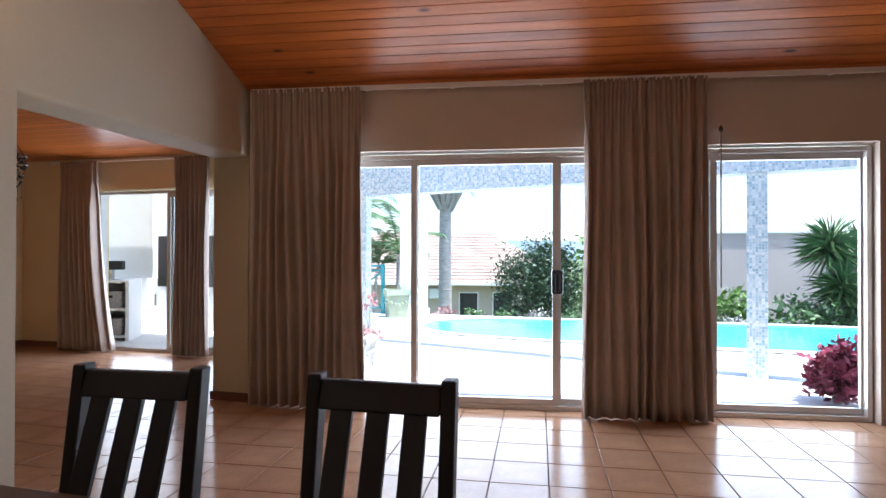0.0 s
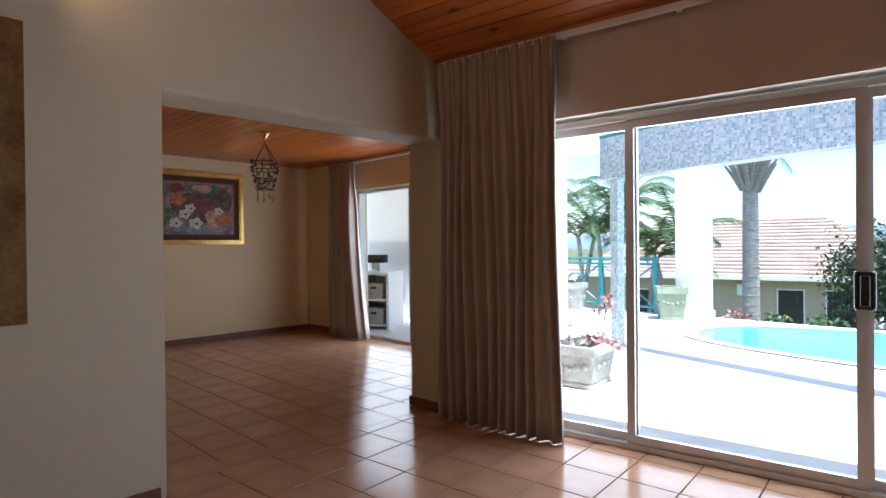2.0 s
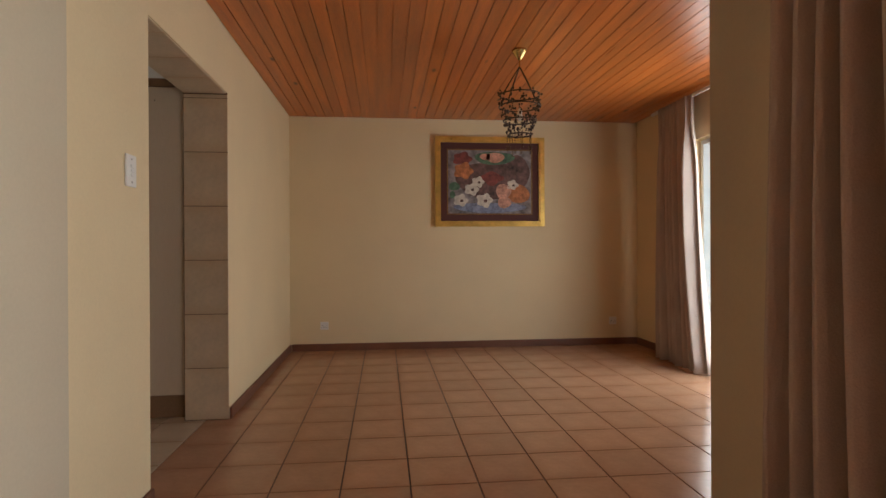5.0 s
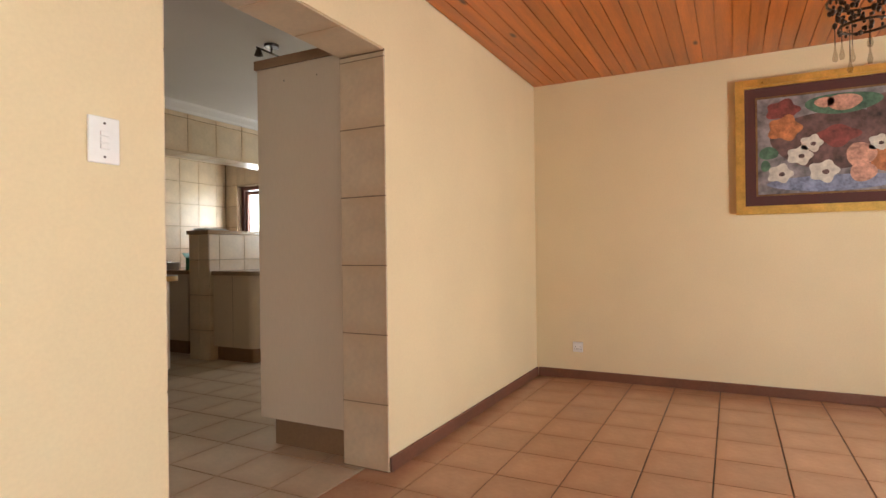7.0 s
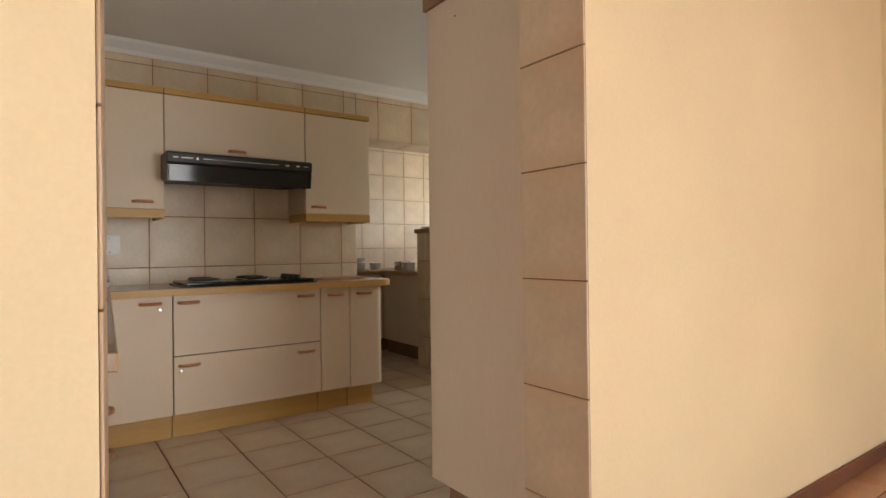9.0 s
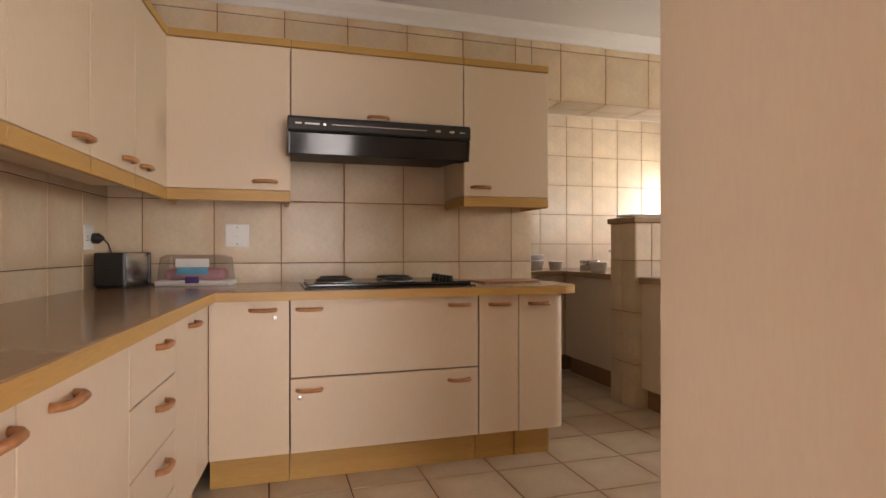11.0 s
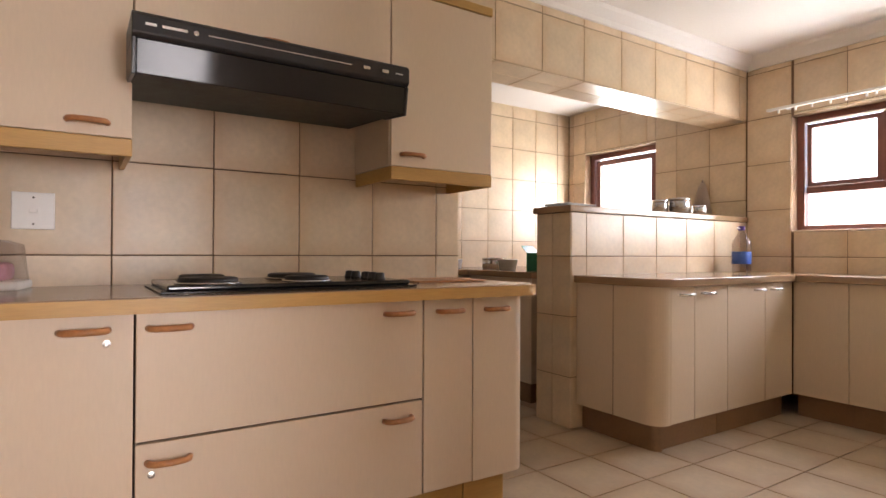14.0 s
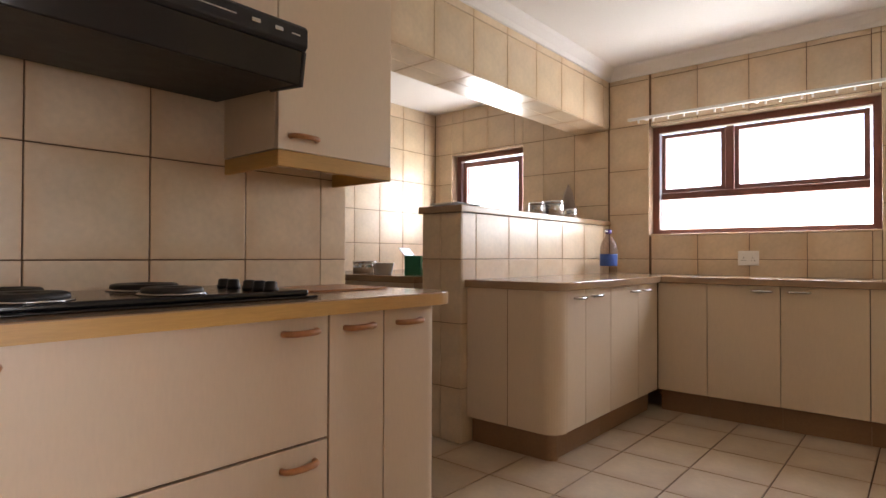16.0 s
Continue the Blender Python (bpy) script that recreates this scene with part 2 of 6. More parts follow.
M_DARK = mat("dark_opening", (0.03, 0.03, 0.035), 0.2, 0, 0.1)
M_GROUND = mat("dry_lawn", (0.10, 0.13, 0.05), 0.95, 0, 0.2, 0.3, 6, 0.5)
# Distance haze is mixed into the hill's blue base colour.
M_HILL = mat("hillside_painted_haze", (0.16, 0.22, 0.27), 0.95, 0, 0.15, 0.02, 0.3, 0.1)
M_CLOTH = mat("pale_tea_towel", (0.65, 0.55, 0.48), 0.9, 0, 0.1, 8, 150, 0.3)
M_PAPER = mat("grey_paper", (0.5, 0.49, 0.47), 0.7, 0, 0.08)
M_CLEARP = glass("frosted_plastic", (0.85, 0.83, 0.84), 0.25)
M_LILAC = mat("pink_packet", (0.6, 0.3, 0.33), 0.5, 0, 0.1)
M_BLUE = mat("blue_label", (0.035, 0.10, 0.36), 0.4, 0, 0.1)
M_CYAN = mat("sky_blue_label", (0.12, 0.38, 0.55), 0.4, 0, 0.1)
M_PURPLE = mat("purple_clip", (0.08, 0.04, 0.22), 0.35, 0, 0.05)
M_GREENBOX = mat("green_carton", (0.02, 0.22, 0.10), 0.4, 0, 0.1)
M_BASKET = mat("grey_wicker", (0.42, 0.38, 0.34), 0.9, 0, 0.2, 30, 90, 0.6)
M_ART = {
    "ground": mat("oil_paint_slate", (0.25, 0.22, 0.22), 0.6, 0, 0.4, 7, 30, 0.3),
    "dark": mat("oil_paint_maroon", (0.13, 0.07, 0.06), 0.6, 0, 0.5, 9, 30, 0.3),
    "coral": mat("oil_paint_coral", (0.58, 0.30, 0.21), 0.6, 0, 0.3, 20, 60, 0.3),
    "white": mat("oil_paint_white", (0.62, 0.57, 0.48), 0.6, 0, 0.15, 25, 60, 0.3),
    "orange": mat("oil_paint_orange", (0.48, 0.17, 0.06), 0.6, 0, 0.3, 20, 60, 0.3),
    "green": mat("oil_paint_green", (0.08, 0.17, 0.10), 0.6, 0, 0.3, 20, 60, 0.3),
    "red": mat("oil_paint_red", (0.22, 0.05, 0.04), 0.6, 0, 0.3, 20, 60, 0.3),
    "blue": mat("oil_paint_blue", (0.22, 0.25, 0.36), 0.6, 0, 0.3, 12, 60, 0.3),
}


# ---- building blocks ----
def bm_box(x0, x1, y0, y1, z0, z1, bevel=0.0, bm=None):
    own = bm is None
    bm = bmesh.new() if own else bm
    m = Matrix.LocRotScale(((x0 + x1) / 2, (y0 + y1) / 2, (z0 + z1) / 2), None, (abs(x1 - x0), abs(y1 - y0), abs(z1 - z0)))
    vs = bmesh.ops.create_cube(bm, size=1.0, matrix=m)["verts"]
    if bevel:
        es = list({e for v in vs for e in v.link_edges})
        bmesh.ops.bevel(bm, geom=es, offset=bevel, segments=2, affect="EDGES", profile=0.5)
    return bm


def bm_prism(outline, z0, z1, bevel=0.0):
    """An outline in x and y, drawn up from z0 to z1."""
    bm = bmesh.new()
    lo = [bm.verts.new((x, y, z0)) for x, y in outline]
    hi = [bm.verts.new((x, y, z1)) for x, y in outline]
    n = len(outline)
    bm.faces.new(lo[::-1]), bm.faces.new(hi)
    for i in range(n):
        bm.faces.new((lo[i], lo[(i + 1) % n], hi[(i + 1) % n], hi[i]))
    bmesh.ops.recalc_face_normals(bm, faces=bm.faces[:])
    if bevel:
        bmesh.ops.bevel(bm, geom=[e for e in bm.edges], offset=bevel, segments=2, affect="EDGES", profile=0.5)
    return bm


def bm_lathe(profile, steps=24, bm=None, at=(0, 0, 0)):
    """Rings of (radius, z), closed at both ends."""
    bm = bm or bmesh.new()
    rings = []
    for r, z in profile:
        rings.append([bm.verts.new((at[0] + r * math.cos(2 * math.pi * i / steps), at[1] + r * math.sin(2 * math.pi * i / steps), at[2] + z)) for i in range(steps)])
    for p, q in zip(rings, rings[1:]):
        for i in range(steps):
            bm.faces.new((p[i], p[(i + 1) % steps], q[(i + 1) % steps], q[i]))
    bm.faces.new(rings[0][::-1]), bm.faces.new(rings[-1])
    return bm


def bm_tube(points, radius, steps=8, bm=None, taper=1.0):
    """A round bar along points."""
    bm = bm or bmesh.new()
    pts = [Vector(p) for p in points]
    rings = []
    for i, p in enumerate(pts):
        d = (pts[min(i + 1, len(pts) - 1)] - pts[max(i - 1, 0)]).normalized()
        s = d.cross(Vector((0.13, 0.31, 1)) if abs(d.z) < 0.9 else Vector((1, 0.2, 0))).normalized()
        u = s.cross(d)
        r = radius * (1 + (taper - 1) * i / max(1, len(pts) - 1))
        rings.append([bm.verts.new(p + r * (math.cos(2 * math.pi * k / steps) * s + math.sin(2 * math.pi * k / steps) * u)) for k in range(steps)])
    for p, q in zip(rings, rings[1:]):
        for k in range(steps):
            bm.faces.new((p[k], p[(k + 1) % steps], q[(k + 1) % steps], q[k]))
    bm.faces.new(rings[0][::-1]), bm.faces.new(rings[-1])
    return bm


def mesh_of(name, bm, material, smooth=None):
    me = bpy.data.meshes.new(name)
    bmesh.ops.recalc_face_normals(bm, faces=bm.faces[:])
    bm.to_mesh(me)
    bm.free()
    me.materials.append(material)
    if smooth is not None:
        for p in me.polygons:
            p.use_smooth = smooth
    return me


def part(name, bm, material, parent, label="", smooth=False, m=None):
    ob = new(name, mesh_of(name, bm, material, smooth))
    ob.parent = parent
    if m is not None:
        ob.matrix_basis = m
    return tagged(ob, label)


def thing(name, label, category, m=None, group="", kind=""):
    ob = new(name)
    ob.matrix_basis = m or Matrix()
    return tagged(ob, label, category, group, kind)


def solid(name, bm, material, label, category, m=None, kind="structure", smooth=False, group=""):
    ob = new(name, mesh_of(name, bm, material, smooth))
    ob.matrix_basis = m or Matrix()
    return tagged(ob, label, category, group, kind)


def piece_of(name, me, parent, m):
    ob = new(name, me)
    ob.parent, ob.matrix_basis = parent, m
    return ob


def tile_mesh(w, h, t, material):
    return mesh_of("tile", bm_box(-w / 2, w / 2, -h / 2, h / 2, 0, t, 0.0025), material)


def tile_field(parent, u0, u1, v0, v1, pitch, origin, m, material, thick=0.008, joint=0.006, skip=lambda u, v, w, h: False, pv=None):
    """Tiles of one pitch over a rectangle, cut at its rim. m carries (u, v, 0) into the parent's space."""
    pv = pv or pitch
    cache = {}
    i0, j0 = math.floor((u0 - origin[0]) / pitch), math.floor((v0 - origin[1]) / pv)
    for i in range(i0, math.ceil((u1 - origin[0]) / pitch)):
        for j in range(j0, math.ceil((v1 - origin[1]) / pv)):
            a0, a1 = max(u0, origin[0] + i * pitch), min(u1, origin[0] + (i + 1) * pitch)
            b0, b1 = max(v0, origin[1] + j * pv), min(v1, origin[1] + (j + 1) * pv)
            w, h = a1 - a0 - joint, b1 - b0 - joint
            if w < 0.012 or h < 0.012 or skip((a0 + a1) / 2, (b0 + b1) / 2, w, h):
                continue
            key = (round(w, 3), round(h, 3))
            if key not in cache:
                cache[key] = tile_mesh(w, h, thick, material)
            piece_of("tile", cache[key], parent, m @ Matrix.Translation(((a0 + a1) / 2, (b0 + b1) / 2, 0)))


def wall_with_holes(name, length, height, thick, holes, material, label, m, top=None):
    """A wall in x (0..length) and z, from y 0 back to thick; holes are (x0, x1, z0, z1)."""
    bm = bmesh.new()
    xs = sorted({0, length, *[h[0] for h in holes], *[h[1] for h in holes]})
    for a, b in zip(xs, xs[1:]):
        cuts = sorted((h[2], h[3]) for h in holes if h[0] < (a + b) / 2 < h[1])
        z = 0
        for c, d in cuts:
            if c - z > 0.001:
                bm_box(a, b, 0, thick, z, c, 0, bm)
            z = d
        bm_box(a, b, 0, thick, z, height, 0, bm)
    bmesh.ops.remove_doubles(bm, verts=bm.verts[:], dist=0.0005)
    return solid(name, bm, material, label, "wall", m)


def ring_frame(w, h, bar, depth, bm=None, x=0.0, z=0.0, y=0.0):
    bm = bm or bmesh.new()
    bm_box(x, x + bar, y, y + depth, z, z + h, 0, bm)
    bm_box(x + w - bar, x + w, y, y + depth, z, z + h, 0, bm)
    bm_box(x + bar, x + w - bar, y, y + depth, z, z + bar, 0, bm)
    bm_box(x + bar, x + w - bar, y, y + depth, z + h - bar, z + h, 0, bm)
    return bm


def pane(parent, x0, x1, z0, z1, y, material=None):
    p = part("pane", bm_box(x0, x1, y, y + 0.006, z0, z1), material or M_GLASS, parent, "clear glass pane")
    p.visible_shadow = False
    return p


def mosaic(name):
    m = mat(name, (0.5, 0.6, 0.68), 0.25)
    t = m.node_tree
    L, N = t.links.new, t.nodes.new
    b, co, br, ns, mi, se = t.nodes["Principled BSDF"], N("ShaderNodeTexCoord"), N("ShaderNodeTexBrick"), N("ShaderNodeTexWhiteNoise"), N("ShaderNodeMixRGB"), N("ShaderNodeVectorMath")
    br.offset, br.inputs["Scale"].default_value = 0.0, 1.0
    br.inputs["Brick Width"].default_value = br.inputs["Row Height"].default_value = 0.028
    br.inputs["Mortar Size"].default_value = 0.003
    sp, ad, cm = N("ShaderNodeSeparateXYZ"), N("ShaderNodeMath"), N("ShaderNodeCombineXYZ")
    L(co.outputs["Object"], sp.inputs[0]), L(sp.outputs[0], ad.inputs[0]), L(sp.outputs[1], ad.inputs[1])
    L(ad.outputs[0], cm.inputs[0]), L(sp.outputs[2], cm.inputs[1])
    L(cm.outputs[0], br.inputs[0])
    se.operation = "SNAP"
    se.inputs[1].default_value = (0.028, 0.028, 0.028)
    L(cm.outputs[0], se.inputs[0]), L(se.outputs[0], ns.inputs[0])
    r = N("ShaderNodeValToRGB")
    r.color_ramp.elements[0].color, r.color_ramp.elements[1].color = (0.20, 0.36, 0.50, 1), (0.72, 0.76, 0.78, 1)
    L(ns.outputs[0], r.inputs[0]), L(r.outputs[0], br.inputs["Color1"]), L(r.outputs[0], br.inputs["Color2"])
    br.inputs["Mortar"].default_value = (0.6, 0.62, 0.62, 1)
    L(br.outputs[0], b.inputs["Base Color"])
    return m


M_MOS = mosaic("mosaic_tesserae")

# ---- plan ----
LX0, LX1, LY0, LY1, LZ = -6.70, -2.39, 2.41, 6.22, 2.475  # lounge
KX0, KX1, KY0, KY1, KZ = -7.865, -2.82, -0.847, 2.14, 2.515  # kitchen
SCY = -2.62  # far wall of the scullery
DX1, DY0 = 5.6, -2.8  # dining room
OPY0, OPY1, OPZ = 2.48, 4.46, 2.06  # opening between dining room and lounge
KDX0, KDX1, KDZ = -4.35, -3.14, 2.075  # kitchen doorway
HEAD = 2.08  # head of the sliding doors
SLOPE = 25.6


# ---- shell: dining room and lounge ----
def gable_wall():
    """Wall between dining room and lounge, with the wide opening and a raked top."""
    bm = bmesh.new()
    x0, x1 = -2.39, -2.05
    k = math.tan(radians(SLOPE))
    top = lambda y: 2.86 + k * (4.5 - y) if y > 0.5 else 2.86 + k * (4.0 - (0.5 - y))
    ys = [DY0, 0.5, OPY0, OPY1, 4.66]
    for y0, y1 in zip(ys, ys[1:]):
        z0 = OPZ if y0 == OPY0 else 0.0
        vs = [bm.verts.new(p) for p in ((x0, y0, z0), (x0, y1, z0), (x0, y1, top(y1)), (x0, y0, top(y0)), (x1, y0, z0), (x1, y1, z0), (x1, y1, top(y1)), (x1, y0, top(y0)))]
        for f in ((0, 1, 2, 3), (7, 6, 5, 4), (0, 4, 5, 1), (3, 2, 6, 7)):
            bm.faces.new([vs[i] for i in f])
        if y0 in (DY0, OPY1):
            bm.faces.new([vs[i] for i in (0, 3, 7, 4)])
        if y1 in (OPY0, 4.66):
            bm.faces.new([vs[i] for i in (1, 5, 6, 2)])
    bmesh.ops.remove_doubles(bm, verts=bm.verts[:], dist=0.001)
    bmesh.ops.recalc_face_normals(bm, faces=bm.faces[:])
    es = [e for e in bm.edges if len(e.link_faces) == 2 and e.calc_face_angle(0) > 0.8 and all(OPY0 - 0.01 <= v.co.y <= OPY1 + 0.01 and v.co.z <= OPZ + 0.01 for v in e.verts)]
    bmesh.ops.bevel(bm, geom=es, offset=0.025, segments=3, affect="EDGES", profile=0.5)
    return solid("wall_gable", bm, M_CREAM_SHADED, "cream plastered gable wall with a wide opening into the lounge", "wall")


gable_wall()
wall_with_holes("wall_dining_glazed", 7.8, 2.75, 0.24, [(0.2, 3.15, 0.0, HEAD), (3.62, 4.86, 0.0, HEAD)], M_MAUVE, "putty-coloured plaster wall above two sliding doors", WALL_M @ pose(0, -0.10, 0))
solid("wall_dining_back", bm_box(-2.39, DX1 + 0.2, DY0 - 0.2, DY0, 0, 4.6), M_CREAM_SHADED, "plain cream plaster wall behind the dining table", "wall")
solid("wall_dining_side", bm_box(DX1, DX1 + 0.2, DY0, 5.6, 0, 4.9), M_CREAM_SHADED, "plain cream plaster side wall of the dining room", "wall")
wall_with_holes("wall_lounge_kitchen", LX1 - LX0 + 0.2, 2.6, 0.27, [(KDX0 - LX0 + 0.2, KDX1 - LX0 + 0.2, 0, KDZ)], M_CREAM, "cream plaster wall with the kitchen doorway", pose(LX0 - 0.2, KY1, 0))
solid("wall_lounge_end", bm_box(LX0 - 0.2, LX0, LY0, LY1 + 0.2, 0, 2.6), M_CREAM, "cream plaster end wall holding the flower painting", "wall")
wall_with_holes("wall_lounge_glazed", LX1 - LX0 + 0.17, 2.6, 0.22, [(1.2, 3.45, 0, HEAD - 0.02)], M_CREAM, "cream plaster wall with a curtained sliding door", pose(LX0, LY1, 0))
solid("wall_lounge_outer", bm_box(-2.37, -2.2, 4.66, LY1 - 0.001, 0, 2.9), M_WHITE, "sunlit white outer wall of the lounge", "wall")
solid("wall_lounge_corner", bm_box(-2.219, -2.199, LY1, LY1 + 0.224, 0, 2.61), M_WHITE, "white rendered corner of the lounge wall", "wall")


def boarded_ceiling(name, label, length, width, pitch, m, material=M_PINE):
    """Tongue-and-groove boards along x, side by side in y, with open grooves, under a backing sheet."""
    bm = bmesh.new()
    n = int(width / pitch)
    for i in range(n):
        bm_box(0, length, i * pitch + 0.003, (i + 1) * pitch - 0.003, 0.0, 0.014, 0, bm)
    bm_box(0, length, 0, n * pitch, 0.010, 0.05, 0, bm)
    return solid(name, bm, material, label, "ceiling", m)


solid("wall_gable_outer", bm_box(-2.40, -2.06, 4.662, 4.69, 0, 2.86), M_WHITE, "white rendered outer face of the gable wall", "wall")
boarded_ceiling("ceiling_lounge", "varnished orange pine tongue-and-groove ceiling", LX1 - LX0 + 0.3, LY1 - LY0, 0.095, pose(LX0, LY0, LZ))
RISE = 4.35
boarded_ceiling("ceiling_dining", "sloping varnished orange pine boarded ceiling", 8.2, RISE / math.cos(radians(SLOPE)), 0.088, WALL_M @ pose(7.75, -0.08, 2.60) @ pose(0, 0, 0, 0, 0, 180) @ pose(0, 0, 0, SLOPE, 0, 0))
boarded_ceiling("ceiling_dining_rear", "far slope of the varnished pine boarded ceiling", 8.2, 4.6, 0.088, WALL_M @ pose(7.75, -0.08 - RISE + 0.16, 2.60 + 0.03 + RISE * math.tan(radians(SLOPE))) @ pose(0, 0, 0, 0, 0, 180) @ pose(0, 0, 0, -SLOPE, 0, 0))
solid("roof_patio", bm_prism([(-9.6, LY1 + 0.705), (-2.95, LY1 + 0.705), (-2.95, 9.0), (-3.9, 9.0), (-3.9, 7.4), (-9.6, 7.4)], 2.60, 2.76), M_WHITE, "white soffit of the covered patio roof", "roof")
solid("roof_slab", bm_box(LX0 - 0.4, -2.40, LY0 - 0.3, LY1 + 0.7, 2.62, 2.78), M_WHITE, "white flat roof slab and soffit over the lounge", "roof")


# floors
def floor_slab(name, label, x0, x1, y0, y1, origin, m, material, pitch=0.335, pv=None):
    base = solid(name, bm_box(x0, x1, y0, y1, -0.12, -0.006), M_GROUT, label, "floor", m)
    tile_field(base, x0, x1, y0, y1, pitch, origin, pose(0, 0, -0.008), material, pv=pv)
    return base


def cornice(name, pts, z, size, material, label, sink=0.0):
    bm = bmesh.new()
    for (ax, ay), (bx, by) in zip(pts, pts[1:]):
        d = Vector((bx - ax, by - ay, 0))
        n = Vector((d.y, -d.x, 0)).normalized() * size
        a3, b3 = Vector((ax, ay, z)), Vector((bx, by, z))
        prof = [(0.0, 0.0), (1.0, 0.0), (0.85, -0.25), (0.35, -0.7), (0.2, -1.0), (0.0, -1.0)]
        rows = [[bm.verts.new(p + n * u + Vector((0, 0, v * size))) for u, v in prof] for p in (a3, b3)]
        k = len(prof)
        for i in range(k):
            bm.faces.new((rows[0][i], rows[0][(i + 1) % k], rows[1][(i + 1) % k], rows[1][i]))
        bm.faces.new(rows[0]), bm.faces.new(rows[1][::-1])
    return solid(name, bm, material, label, "trim")


def skirting(name, x0, x1, y0, y1, m=None):
    return solid(name, bm_box(x0, x1, y0, y1, 0.001, 0.075, 0.006), M_SKIRT, "dark brown stained skirting board along the wall", "baseboard", m)


cornice("trim_lounge_ceiling", [(LX1, LY0), (LX0, LY0), (LX0, LY1), (LX1, LY1)], LZ - 0.001, -0.045, M_PINETRIM, "reddish pine cornice round the lounge ceiling")
skirting("baseboard_1", LX0 + 0.002, LX0 + 0.018, LY0 + 0.02, LY1 - 0.002)
skirting("baseboard_2", LX0 + 0.02, KDX0, LY0 + 0.002, LY0 + 0.018)
skirting("baseboard_3", KDX1, -2.42, LY0 + 0.002, LY0 + 0.018)
skirting("baseboard_4", LX0 + 0.02, -5.55, LY1 - 0.018, LY1 - 0.002)
skirting("baseboard_5", -2.048, -2.032, DY0 + 0.02, OPY0 - 0.03)
skirting("baseboard_6", -2.41, -2.05, OPY1 - 0.018, OPY1 - 0.002)
skirting("baseboard_7", -2.048, -2.032, OPY1 - 0.018, 4.44)
skirting("baseboard_8", 4.9, 7.6, -0.12, -0.104, WALL_M)


# ---- sliding doors ----
def sliding_door(name, label, panels, height, m, lock=None, frame_from=None):
    """panels: (x0, x1, track) aluminium leaves with glass in an outer frame."""
    w0, w1 = panels[0][0] if frame_from is None else frame_from, panels[-1][1]
    d = thing(name, label, "door", m, kind="structure")
    part("outer_frame", ring_frame(w1 - w0, height, 0.035, 0.1, x=w0, y=-0.02), M_ALU, d)
    for x0, x1, tr in panels:
        y = tr * 0.035
        leaf = part("leaf", ring_frame(x1 - x0, height - 0.07, 0.05, 0.03, x=x0, z=0.035, y=y), M_ALU, d, "aluminium sliding leaf")
        pane(leaf, x0 + 0.05, x1 - 0.05, 0.085, height - 0.085, y + 0.012)
    if lock:
        part("lock", bm_box(lock - 0.045, lock + 0.045, -0.06, 0.0, 0.93, 1.12, 0.012), M_BLACK, d, "black plastic door lock")
        part("pull", bm_box(lock - 0.02, lock + 0.02, -0.085, -0.06, 0.95, 1.10, 0.008), M_BLACK, d)
    return d


sliding_door("door_1", "wide aluminium sliding door onto the pool terrace", [(0.22, 1.42, 1), (1.36, 2.56, 0), (2.53, 3.13, 1)], HEAD - 0.02, WALL_M, 2.545)
sliding_door("door_2", "aluminium sliding door standing partly open to the terrace", [(3.63, 3.76, 0), (3.70, 4.85, 1)], HEAD - 0.02, WALL_M)
sliding_door("door_3", "aluminium sliding door standing open onto the covered patio", [(-4.44, -3.30, 0), (-4.42, -3.27, 1)], HEAD - 0.04, pose(0, LY1 + 0.06, 0), frame_from=-5.48)


